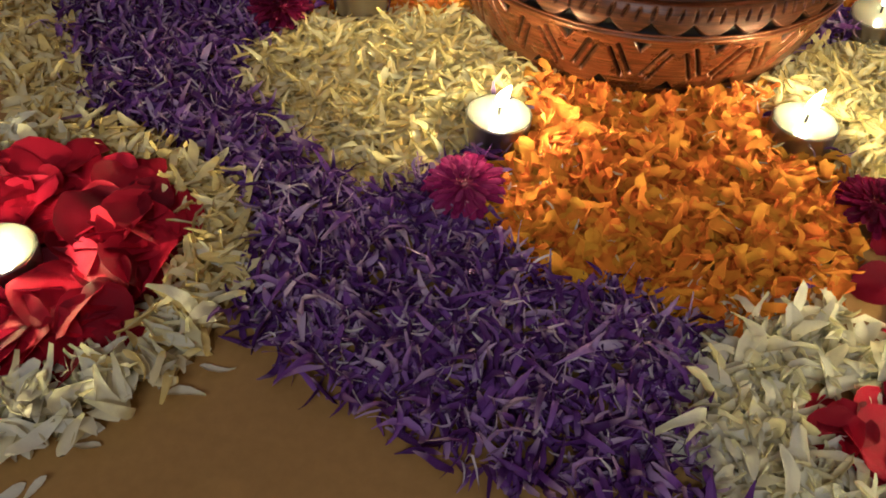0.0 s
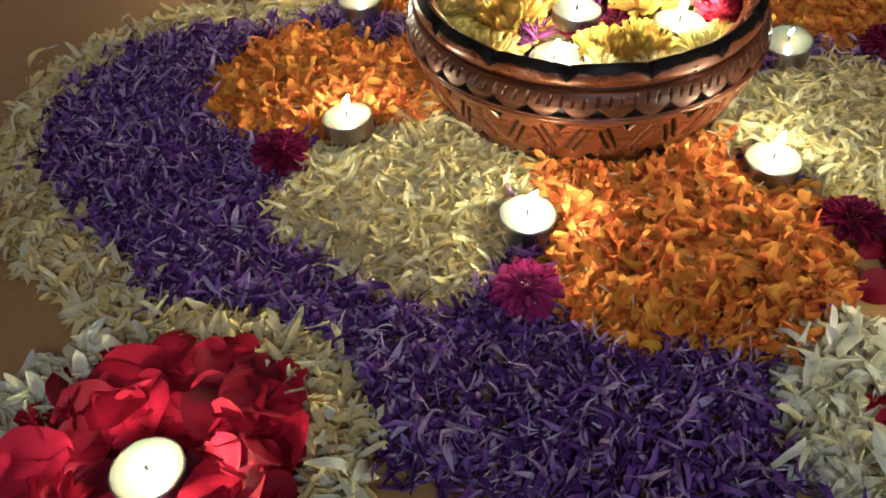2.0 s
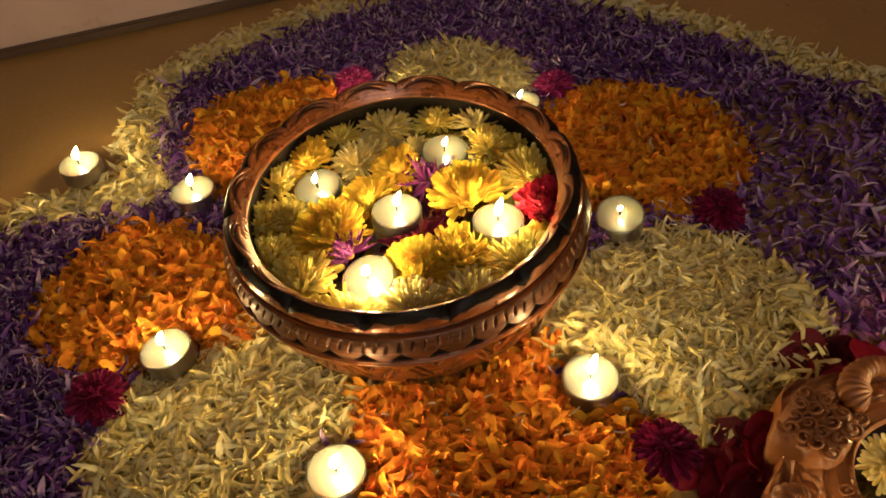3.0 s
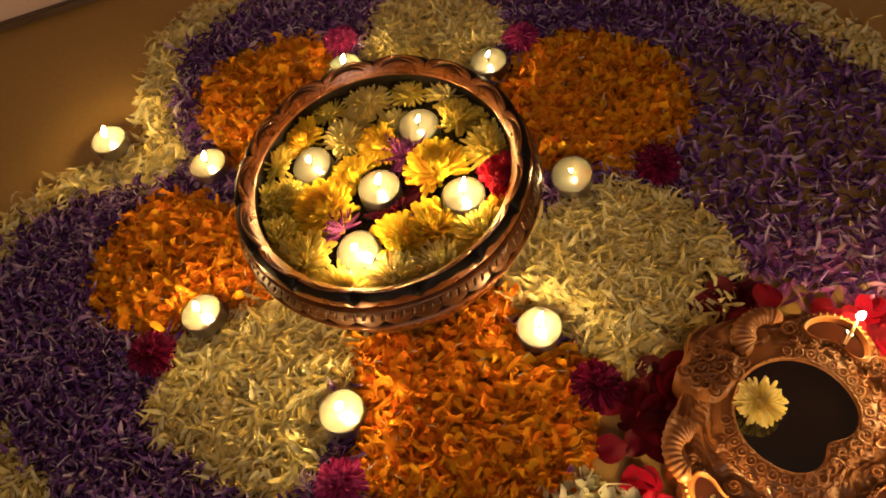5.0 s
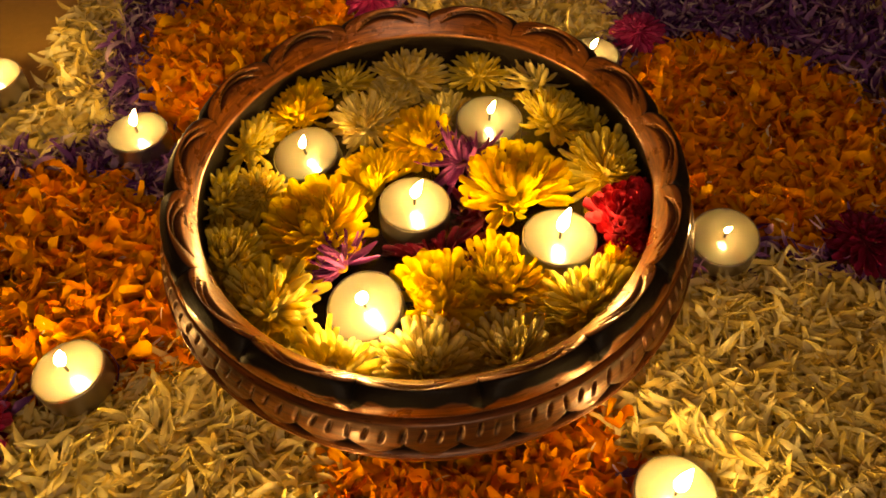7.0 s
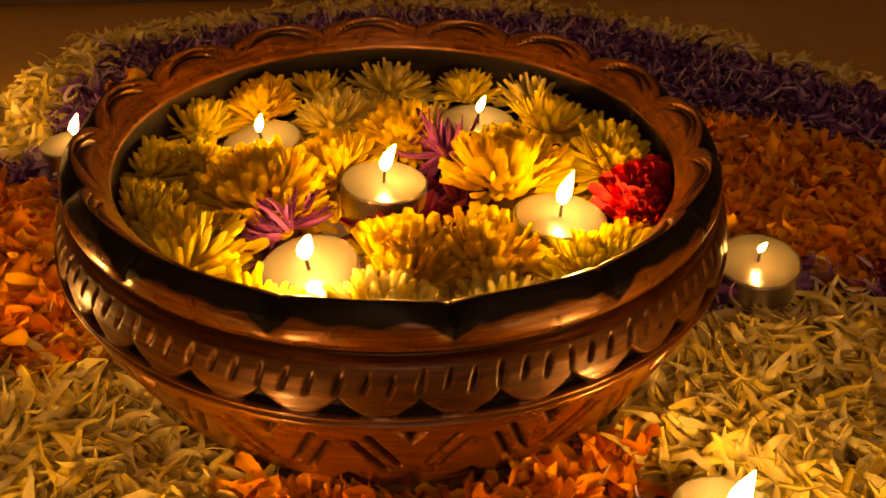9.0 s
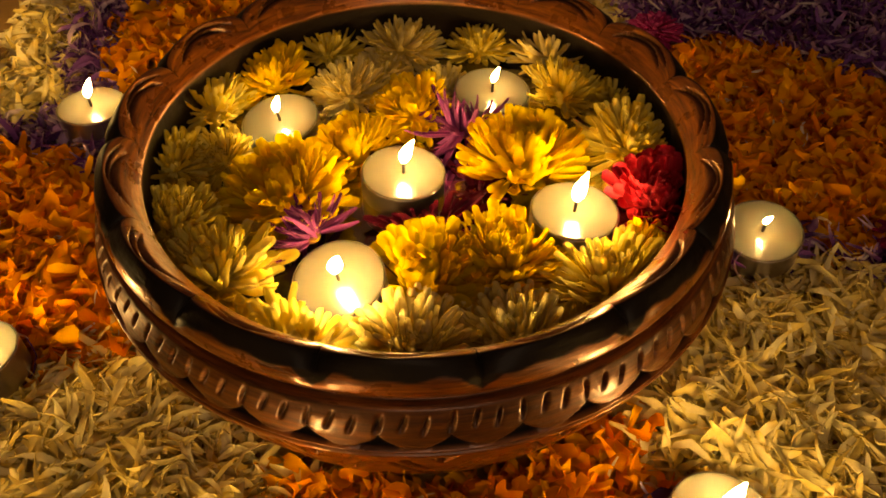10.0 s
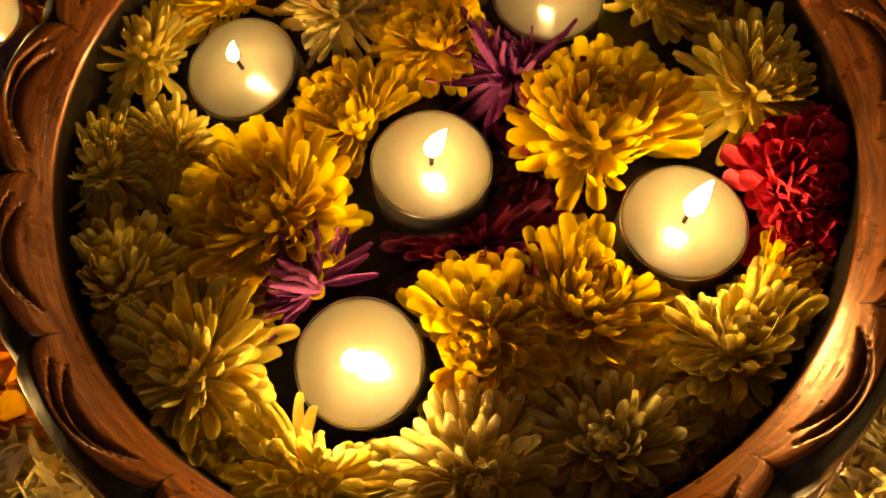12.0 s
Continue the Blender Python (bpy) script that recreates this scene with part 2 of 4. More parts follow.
def edge_distance(pts, ring):
    best = np.full(len(pts), 9.0)
    for a, b in zip(ring, np.roll(ring, -1, 0)):
        d = b - a
        t = np.clip(((pts - a) @ d) / max(d @ d, 1e-12), 0, 1)
        best = np.minimum(best, np.hypot(*(pts - a - t[:, None] * d).T))
    return best


def rotations(yaw, pitch, roll):
    cy, sy, cp, sp, cr, sr = np.cos(yaw), np.sin(yaw), np.cos(pitch), np.sin(pitch), np.cos(roll), np.sin(roll)
    o, i = np.zeros_like(yaw), np.ones_like(yaw)
    rz = np.stack([cy, -sy, o, sy, cy, o, o, o, i], -1).reshape(-1, 3, 3)
    ry = np.stack([cp, o, -sp, o, i, o, sp, o, cp], -1).reshape(-1, 3, 3)
    rx = np.stack([i, o, o, o, cr, -sr, o, sr, cr], -1).reshape(-1, 3, 3)
    return rz @ ry @ rx


STATIONS = np.array([0.0, 0.2, 0.45, 0.72, 0.9, 1.0])


def petals(name, xy, z, length, width, shape, mat, curl=0.5, cup=0.35, pitch=18, roll=25, crinkle=0.0, yaw=None):
    """Many loose petals as one mesh: each a cupped, curled strip of its own length, width and turn."""
    n = len(xy)
    L = length * rng.uniform(0.65, 1.25, n)
    W = width * rng.uniform(0.7, 1.25, n)
    ring = np.array(shape)
    across = np.array([-1.0, 0.0, 1.0])
    u = STATIONS[None, :, None]
    bend = (rng.normal(0, curl, n))[:, None, None]
    x = L[:, None, None] * (u - 0.5) * np.ones((1, 1, 3))
    side = rng.normal(0, 0.10, n)[:, None, None] * L[:, None, None] * (u - 0.5) ** 2 * 4
    y = 0.5 * W[:, None, None] * ring[None, :, None] * across[None, None, :] + side
    zz = bend * L[:, None, None] * (u - 0.5) ** 2 + (rng.uniform(0.1, 1, n) * cup)[:, None, None] * W[:, None, None] * ring[None, :, None] * np.abs(across)[None, None, :]
    if crinkle:
        zz = zz + rng.normal(0, crinkle, zz.shape)
        y = y + rng.normal(0, crinkle, y.shape)
    p = np.stack([x, y, np.broadcast_to(zz, x.shape)], -1).reshape(n, -1, 3)
    rot = rotations(rng.uniform(0, 2 * np.pi, n) if yaw is None else yaw, np.radians(rng.normal(0, pitch, n)), np.radians(rng.normal(0, roll, n)))
    p = np.einsum("nij,nkj->nki", rot, p)
    p[:, :, 2] += np.maximum(z, -p[:, :, 2].min(1) + 0.0006)[:, None]
    p[:, :, :2] += xy[:, None, :]
    base = grid_faces(6, 3, False)
    faces = (base[None] + (np.arange(n) * 18)[:, None, None]).reshape(-1, 4)
    me = mesh_from(name, p.reshape(-1, 3), faces, mat)
    me.attributes.new("along", "FLOAT", "POINT").data.foreach_set("value", np.tile(np.repeat(STATIONS, 3), n).astype(np.float32))
    return new(name, me)


STRAP = (0.5, 0.8, 1.0, 0.95, 0.7, 0.2)
LEAFY = (0.3, 0.8, 1.0, 0.75, 0.4, 0.06)
SPOON = (0.3, 0.55, 0.85, 1.0, 0.75, 0.2)
TUBEROSE = (0.22, 0.45, 0.85, 1.0, 0.7, 0.12)
FAN = (0.16, 0.38, 0.70, 1.0, 1.08, 0.86)
BROAD = (0.35, 0.7, 1.0, 1.05, 0.85, 0.35)


def scatter(ring, per_area, keep_out=(), soft=0.006):
    """Points inside the ring, with a ragged edge, outside the rings and circles to keep clear."""
    lo, hi = ring.min(0) - soft, ring.max(0) + soft
    n = int(per_area * np.prod(hi - lo))
    pts = rng.uniform(lo, hi, (n, 2))
    ok = inside(pts + rng.normal(0, soft, pts.shape), ring)
    for k in keep_out:
        if isinstance(k, np.ndarray):
            ok &= ~inside(pts + rng.normal(0, soft * 0.7, pts.shape), k)
        else:
            ok &= np.hypot(pts[:, 0] - k[0], pts[:, 1] - k[1]) > k[2]
    return pts[ok]


def pile(pts, ring, top):
    """Random heights in a pile that thins out at its edge."""
    near = np.clip((np.hypot(pts[:, 0] - BOWL[0], pts[:, 1] - BOWL[1]) - 0.117) / 0.03, 0.25, 1)
    heap = np.zeros(len(pts))
    for x, y in TEALIGHTS:
        heap = np.maximum(heap, np.exp(-np.clip(np.hypot(pts[:, 0] - x, pts[:, 1] - y) - 0.022, 0, 1) / 0.014))
    return rng.uniform(0.1, 1, len(pts)) * top * (1 + 0.5 * heap) * near * np.clip(edge_distance(pts, ring) / 0.03, 0.25, 1)


# ---- the plan ----
BOWL = (0.006, 0.001)
WEAK = {0: 1.12, 3: 1.08, 4: 0.50, 7: 0.60, 8: 0.80, 5: 0.85, 6: 1.0}          # flames that burn low, on the floor
WEAK_IN = {0: 1.02, 1: 0.92, 2: 0.68, 3: 1.0, 4: 0.6}                         # and in the bowl
TEALIGHTS = [(-0.054, -0.184), (-0.257, -0.351), (-0.176, -0.070), (0.113, -0.143), (0.169, 0.0), (-0.175, 0.096), (-0.287, 0.158), (0.117, 0.156), (-0.030, 0.190)]
LEANS = [(11, 0), (1, 3), (4, -8), (0, 2), (3, 1)]           # degrees by which the floating ones tilt
FLOATING = [(-0.024, -0.059, 0.056), (0.0, 0.0, 0.060), (-0.060, 0.042, 0.057), (0.072, -0.025, 0.060), (0.042, 0.059, 0.061)]
BLOOMS = [(-0.060, -0.239), (-0.223, -0.097), (0.148, -0.197), (0.247, -0.003), (-0.034, 0.238), (0.155, 0.187)]
CLEAR = [(*BOWL, 0.1205)] + [(x, y, 0.0185) for x, y in TEALIGHTS] + [(x, y, 0.014) for x, y in BLOOMS]
ROSES = (-0.258, -0.342)

W_SW = smooth_ring([(-0.030, -0.105), (-0.043, -0.14), (-0.062, -0.205), (-0.098, -0.236), (-0.130, -0.238), (-0.170, -0.213), (-0.214, -0.177), (-0.228, -0.138), (-0.206, -0.086), (-0.150, -0.062), (-0.10, -0.03)])
O_W = smooth_ring([(-0.10, -0.04), (-0.14, -0.062), (-0.207, -0.080), (-0.259, -0.064), (-0.289, -0.033), (-0.298, 0.015), (-0.270, 0.058), (-0.220, 0.085), (-0.150, 0.052), (-0.10, 0.05)])
O_S = smooth_ring([(-0.030, -0.10), (-0.045, -0.15), (-0.054, -0.21), (-0.035, -0.262), (-0.008, -0.281), (0.030, -0.280), (0.076, -0.291), (0.109, -0.263), (0.133, -0.232), (0.140, -0.175), (0.105, -0.135), (0.08, -0.08)])
W_E = smooth_ring([(0.09, -0.07), (0.142, -0.022), (0.210, -0.006), (0.262, -0.040), (0.289, -0.085), (0.277, -0.132), (0.248, -0.167), (0.194, -0.189), (0.161, -0.174), (0.135, -0.150), (0.09, -0.11)])
O_NE = smooth_ring([(0.09, 0.07), (0.130, 0.150), (0.201, 0.190), (0.267, 0.156), (0.300, 0.098), (0.286, 0.041), (0.223, 0.004), (0.150, 0.010), (0.11, 0.01)])
W_N = smooth_ring([(0.0, 0.10), (-0.015, 0.19), (-0.010, 0.245), (0.012, 0.292), (0.074, 0.302), (0.130, 0.265), (0.143, 0.205), (0.12, 0.16), (0.07, 0.09)])
O_NW = smooth_ring([(-0.09, 0.07), (-0.150, 0.095), (-0.178, 0.130), (-0.197, 0.205), (-0.164, 0.252), (-0.095, 0.268), (-0.042, 0.236), (-0.02, 0.17), (-0.03, 0.10)])
BEDS = [W_SW, O_W, O_S, W_E, O_NE, W_N, O_NW]

RIM_IN = [(-0.262, -0.247), (-0.290, -0.222), (-0.324, -0.184), (-0.345, -0.162), (-0.384, -0.118), (-0.411, -0.084), (-0.418, -0.030), (-0.408, 0.030), (-0.377, 0.078), (-0.317, 0.103), (-0.250, 0.098), (-0.205, 0.115), (-0.222, 0.190), (-0.222, 0.287), (-0.139, 0.346), (-0.05, 0.385), (0.05, 0.400), (0.15, 0.376), (0.24, 0.312), (0.323, 0.238), (0.377, 0.170), (0.442, 0.102), (0.481, 0.032), (0.500, -0.060), (0.500, -0.150)]
RIM_OUT = [(-0.325, -0.245), (-0.350, -0.213), (-0.384, -0.193), (-0.402, -0.168), (-0.419, -0.118), (-0.442, -0.085), (-0.452, -0.030), (-0.445, 0.040), (-0.412, 0.090), (-0.350, 0.135), (-0.290, 0.142), (-0.252, 0.165), (-0.268, 0.215), (-0.258, 0.318), (-0.175, 0.376), (-0.065, 0.418), (0.05, 0.434), (0.165, 0.409), (0.265, 0.340), (0.352, 0.255), (0.406, 0.190), (0.470, 0.122), (0.512, 0.040), (0.535, -0.060), (0.535, -0.150)]
BORDER = np.array(RIM_OUT + RIM_IN[::-1])
PURPLE = np.array(RIM_IN + [(0.44, -0.19), (0.385, -0.185), (0.31, -0.140), (0.25, -0.17), (0.14, -0.20), (0.105, -0.265), (0.073, -0.295), (0.064, -0.340), (0.072, -0.384), (0.025, -0.392), (-0.013, -0.389), (-0.055, -0.374), (-0.100, -0.363), (-0.140, -0.344), (-0.160, -0.326), (-0.180, -0.290), (-0.215, -0.262)])
W_CORNER = smooth_ring([(0.067, -0.300), (0.110, -0.264), (0.150, -0.282), (0.162, -0.314), (0.128, -0.305), (0.106, -0.325), (0.118, -0.350), (0.145, -0.372), (0.125, -0.392), (0.068, -0.362)])


# ---- room ----
def build_room():
    floor = tagged(box("floor", (-1.9, -1.45, -0.08), (2.1, 1.4, 0.0), M_FLOOR), "smooth brown floor with a dull sheen", "floor", kind="structure")
    turn = math.atan2(0.041, 0.275)
    wall = tagged(box("wall_north", (-2.6, 0.0, 0.0), (2.6, 0.12, 2.5), M_WALL), "cream painted plaster wall with worn stains", "wall", kind="structure")
    wall.matrix_basis = pose(0, 0.472, 0, 0, 0, math.degrees(turn))
    skirt = tagged(box("baseboard", (-2.6, -0.006, 0.0), (2.6, -0.0, 0.012), M_SKIRT, 0.002), "dark strip along the foot of the wall", "baseboard", kind="structure")
    skirt.matrix_basis = pose(0, 0.472, 0, 0, 0, math.degrees(turn))
    for name, lo, hi in (("wall_west", (-2.0, -1.45, 0), (-1.9, 1.4, 2.5)), ("wall_east", (2.1, -1.45, 0), (2.2, 1.4, 2.5))):
        tagged(box(name, lo, hi, M_WALL), "plain cream painted plaster wall", "wall", kind="structure")
    # the unseen wall behind the camera, with a window added to hold fill light
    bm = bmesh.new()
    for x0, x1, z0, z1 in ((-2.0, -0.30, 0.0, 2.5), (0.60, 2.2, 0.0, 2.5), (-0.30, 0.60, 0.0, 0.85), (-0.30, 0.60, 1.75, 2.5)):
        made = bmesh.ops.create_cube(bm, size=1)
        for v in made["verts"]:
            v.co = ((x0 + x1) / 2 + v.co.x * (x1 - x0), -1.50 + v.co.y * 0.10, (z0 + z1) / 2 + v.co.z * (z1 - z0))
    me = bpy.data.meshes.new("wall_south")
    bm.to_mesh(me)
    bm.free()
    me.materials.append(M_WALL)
    tagged(new("wall_south", me), "plain cream painted plaster wall with an unseen window added for fill light", "wall", kind="structure")
    window = tagged(new("window_1"), "plain wooden frame of the unseen window added for fill light", "window", kind="structure")
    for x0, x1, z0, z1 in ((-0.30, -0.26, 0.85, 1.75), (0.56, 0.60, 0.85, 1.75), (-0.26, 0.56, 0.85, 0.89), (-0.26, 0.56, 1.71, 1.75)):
        bar = box("added_window_frame", (x0 + 0.001, -1.53, z0 + 0.001), (x1 - 0.001, -1.47, z1 - 0.001), M_SKIRT, 0.003)
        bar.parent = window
    tagged(box("ceiling", (-2.0, -1.55, 2.5), (2.2, 1.4, 2.6), M_CEIL), "plain white ceiling", "ceiling", kind="structure")


build_room()
# Stands for dim ambient light; the window it sits in is unseen and added.
lamp_data = bpy.data.lights.new("ambient_fill", "AREA")
lamp_data.energy, lamp_data.shape, lamp_data.size, lamp_data.size_y = ROOM_FILL, "RECTANGLE", 0.80, 0.80
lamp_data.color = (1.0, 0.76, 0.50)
lamp = new("ambient_fill", lamp_data)
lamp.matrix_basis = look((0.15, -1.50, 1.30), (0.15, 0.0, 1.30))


# ---- petal beds ----
def build_beds():
    for ring, n, mat, label in ((W_SW, 0, M_WHITE, "bed of loose cream chrysanthemum petals beside the bowl"), (W_E, 0, M_WHITE, "bed of loose cream chrysanthemum petals beside the bowl"),
                                (W_N, 0, M_WHITE, "bed of loose cream chrysanthemum petals beside the bowl")):
        p = scatter(ring, 112000, CLEAR, 0.004)
        tagged(petals("cream_petals", p, pile(p, ring, 0.013), 0.0215, 0.0038, LEAFY, mat, 0.75, 0.35, 20, 42, 0.0003), label, "petals", "petal beds", "stuff")
    for ring in (O_W, O_S, O_NE, O_NW):
        p = scatter(ring, 52000, CLEAR, 0.004)
        tagged(petals("marigold_petals", p, pile(p, ring, 0.015), 0.0170, 0.0080, FAN, M_ORANGE, 0.9, 0.50, 28, 50, 0.0011), "bed of loose orange marigold petals beside the bowl", "petals", "petal beds", "stuff")
        p = scatter(ring, 20000, CLEAR, 0.004)
        tagged(petals("marigold_petals", p, pile(p, ring, 0.017), 0.0200, 0.0048, FAN, M_ORANGE, 1.0, 0.6, 26, 55, 0.0008), "long narrow marigold petals mixed into the orange bed", "petals", "petal beds", "stuff")
    p = scatter(PURPLE, 76000, CLEAR + BEDS + [(*ROSES, 0.112), (0.275, -0.25, 0.125), (0.150, -0.196, 0.040)], 0.006)
    far = np.clip((p[:, 0] - 0.16) / 0.12, 0, 1) * np.clip((0.25 - p[:, 1]) / 0.15, 0, 1)
    p = p[rng.uniform(0, 1, len(p)) > 0.66 * far]
    tagged(petals("purple_petals", p, pile(p, PURPLE, 0.012), 0.0200, 0.0038, LEAFY, M_PURPLE, 1.2, 0.6, 27, 60, 0.0003), "broad ring of loose purple aster petals on the floor", "petals", "petal beds", "stuff")
    q = p[rng.uniform(0, 1, len(p)) < 0.22] + rng.normal(0, 0.004, (1, 2))
    tagged(petals("lilac_florets", q, 0.004 + pile(q, PURPLE, 0.010), 0.0130, 0.0013, STRAP, M_LILAC, 1.6, 0.5, 28, 60), "thin pale lilac florets strewn over the purple petals", "petals", "petal beds", "stuff")
    ring = smooth_ring([(0.285, -0.10), (0.36, -0.085), (0.45, -0.10), (0.47, -0.20), (0.42, -0.225), (0.37, -0.165), (0.305, -0.140)])
    p = scatter(ring, 34000, [(0.275, -0.25, 0.10), W_E], 0.008)
    tagged(petals("pink_petals", p, pile(p, ring, 0.006), 0.018, 0.0045, LEAFY, M_PINKPURPLE, 0.6, 0.5, 16, 40), "thin scatter of pinkish purple petals by the oil lamp", "petals", "petal beds", "stuff")
    p = scatter(BORDER, 78000, CLEAR + [(*ROSES, 0.078)], 0.005)
    tagged(petals("border_petals", p, pile(p, BORDER, 0.014), 0.0205, 0.0052, LEAFY, M_WHITE, 0.6, 0.4, 20, 40, 0.0003), "border line of loose cream petals round the flower carpet", "petals", "petal beds", "stuff")
    th = np.linspace(0, 2 * np.pi, 60, endpoint=False)
    ring = np.stack([ROSES[0] + 0.110 * np.cos(th), ROSES[1] + 0.104 * np.sin(th)], -1)
    p = scatter(ring, 66000, [(ROSES[0], ROSES[1], 0.076)], 0.005)
    fine = (p[:, 0] - ROSES[0]) * 0.6 + (p[:, 1] - ROSES[1]) * 0.8 + rng.normal(0, 0.02, len(p)) > 0.035
    q, p = p[fine], p[~fine]
    tagged(petals("cream_petals", q, rng.uniform(0.05, 1, len(q)) * 0.014, 0.0200, 0.0046, STRAP, M_WHITE, 0.5, 0.45, 22, 42, 0.0003), "narrow cream petals in the ring round the rose petals", "petals", "petal beds", "stuff")
    out = np.arctan2(p[:, 1] - ROSES[1], p[:, 0] - ROSES[0]) + rng.normal(0, 0.75, len(p))
    tagged(petals("white_petals", p, rng.uniform(0.05, 1, len(p)) * 0.014, 0.0235, 0.0074, TUBEROSE, M_WHITE_BIG, 0.8, 0.6, 26, 42, 0.0004, out), "ring of loose white petals round the rose petals", "petals", "petal beds", "stuff")
    for ring in (O_W, O_S, O_NE, O_NW):
        p = scatter(ring, 3200, CLEAR, 0.004)
        tagged(petals("pale_florets", p, 0.008 + pile(p, ring, 0.009), 0.0090, 0.0014, STRAP, M_FLORET, 1.0, 0.5, 25, 60), "thin pale florets strewn over the marigold petals", "petals", "petal beds", "stuff")
    th = rng.uniform(0, 2 * np.pi, 26)
    p = np.stack([ROSES[0] + rng.uniform(0.112, 0.135, 26) * np.cos(th), ROSES[1] + rng.uniform(0.106, 0.130, 26) * np.sin(th)], -1)
    side = rng.uniform(-0.46, -0.42, (9, 1)) * np.array([[1.0, 0.0]]) + np.stack([np.zeros(9), rng.uniform(-0.2, 0.1, 9)], -1)
    p = np.concatenate([p, side])
    tagged(petals("stray_petals", p, np.full(len(p), 0.001), 0.0170, 0.0048, TUBEROSE, M_WHITE_BIG, 0.5, 0.5, 6, 25), "stray white petals fallen on the bare floor", "petals", "petal beds", "stuff")
    p = scatter(W_CORNER, 70000, [], 0.005)
    tagged(petals("white_petals", p, pile(p, W_CORNER, 0.014), 0.0225, 0.0066, TUBEROSE, M_WHITE_BIG, 0.9, 0.6, 26, 45, 0.0004), "ridge of loose white petals beside the oil lamp", "petals", "petal beds", "stuff")


build_beds()


# ---- rose petals ----
def rose_mesh(i, mat):
    """A rounded, dished petal with a rolled edge."""
    g = np.random.default_rng(50 + i)
    rows, cols = 7, 9
    u, v = np.meshgrid(np.linspace(0, 1, rows), np.linspace(-1, 1, cols), indexing="ij")
    w = 0.5 * np.sin(np.pi * np.clip(u * 0.82 + 0.10, 0, 1)) ** 0.7
    x = (u - 0.5) + 0.06 * np.cos(v * 2) * u
    y = w * v * g.uniform(0.9, 1.15)
    z = g.uniform(0.15, 0.45) * (w * v) ** 2 * 2 + g.uniform(0.0, 0.35) * (u - 0.4) ** 2 + 0.02 * np.sin(5 * v + i) * u + 0.05 * np.sin(3 * u + 2 * v * g.uniform(-1, 1))
    z = z - g.uniform(0, 0.9) * np.clip(u - 0.72, 0, 1) ** 1.3 + 0.05 * np.sin(7 * u + 3 * i) * np.sin(4 * v + i) + 0.10 * g.normal() * v * u
    return mesh_from("rose_petal", np.stack([x, y, z - z.min()], -1).reshape(-1, 3), grid_faces(rows, cols, False), mat)


ROSE_MESHES = [rose_mesh(i, M_ROSE) for i in range(10)]
SHADE_MESHES = [rose_mesh(i, M_ROSE_SHADE) for i in range(10)]


def rose_petal(x, y, z, size, yaw, tilt, lean, parent, stock=ROSE_MESHES):
    ob = new("petal", stock[rng.integers(0, 10)])
    ob.matrix_basis = pose(x, y, z, lean, tilt, yaw) @ Matrix.Diagonal((size, size, size, 1))
    ob.parent = parent


def build_roses():
    patch = tagged(new("rose_petals"), "round patch of loose deep red rose petals", "petals")
    for size, count, low, high, tilt in (((0.032, 0.046), 90, 0.001, 0.006, 9), ((0.024, 0.042), 62, 0.006, 0.011, 14), ((0.012, 0.024), 40, 0.009, 0.013, 24)):
        for _ in range(count):
            r, a = 0.075 * math.sqrt(rng.uniform(0.02, 1)), rng.uniform(0, 2 * math.pi)
            z = rng.uniform(low, high) * (1 if r > 0.030 else 0.35)
            rose_petal(ROSES[0] + r * math.cos(a) * 0.95, ROSES[1] + r * math.sin(a) * 0.95, z, rng.uniform(*size) * (1 if r > 0.03 else 0.7), rng.uniform(0, 360), rng.normal(0, tilt), rng.normal(0, tilt), patch)
    loose = tagged(new("rose_petals"), "loose red rose petals strewn round the oil lamp", "petals")
    for cx, cy, n, s in ((0.362, -0.180, 7, 0.014), (0.388, -0.212, 8, 0.014), (0.396, -0.265, 8, 0.014), (0.390, -0.320, 7, 0.016), (0.168, -0.278, 5, 0.010), (0.178, -0.318, 8, 0.014), (0.350, -0.172, 5, 0.010), (0.136, -0.338, 16, 0.009)):
        for _ in range(n):
            rose_petal(cx + rng.normal(0, s), cy + rng.normal(0, s), 0.001 + rng.uniform(0, 0.009), rng.uniform(0.014, 0.026), rng.uniform(0, 360), rng.normal(0, 16), rng.normal(0, 16), loose)
    # rose petals where the lamp's shade falls, with that shade in their colour
    shade = tagged(new("rose_petals"), "red rose petals heaped against the oil lamp, coloured darker as in shade", "petals")
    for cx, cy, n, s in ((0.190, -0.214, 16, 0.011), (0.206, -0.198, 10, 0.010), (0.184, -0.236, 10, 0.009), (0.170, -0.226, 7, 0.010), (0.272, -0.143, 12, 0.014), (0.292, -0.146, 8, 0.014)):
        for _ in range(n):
            rose_petal(cx + rng.normal(0, s), cy + rng.normal(0, s), 0.001 + rng.uniform(0, 0.007), rng.uniform(0.018, 0.030), rng.uniform(0, 360), rng.normal(0, 12), rng.normal(0, 12), shade, SHADE_MESHES)


build_roses()


# ---- flowers ----
def petal_mesh(name, mat, shape, cup, bend, seed):
    """One petal along +x, one unit long, with a cupped section."""
    g = np.random.default_rng(seed)
    u = np.array([0, 0.2, 0.42, 0.62, 0.78, 0.90, 0.97, 1.0])
    wid = np.interp(u, STATIONS, shape)
    wid[-3:] = wid[-4] * np.array([0.90, 0.66, 0.24])
    v = np.array([-1.0, -0.4, 0.4, 1.0])
    x = u[:, None] * np.ones(4)
    y = 0.5 * wid[:, None] * v[None] + g.normal(0, 0.04) * u[:, None] ** 2
    z = cup * wid[:, None] * (v[None] ** 2) + bend * u[:, None] ** 2.2 + g.normal(0, 0.008, (8, 4))
    return mesh_from(name, np.stack([x, y, z], -1).reshape(-1, 3), grid_faces(8, 4, False), mat)


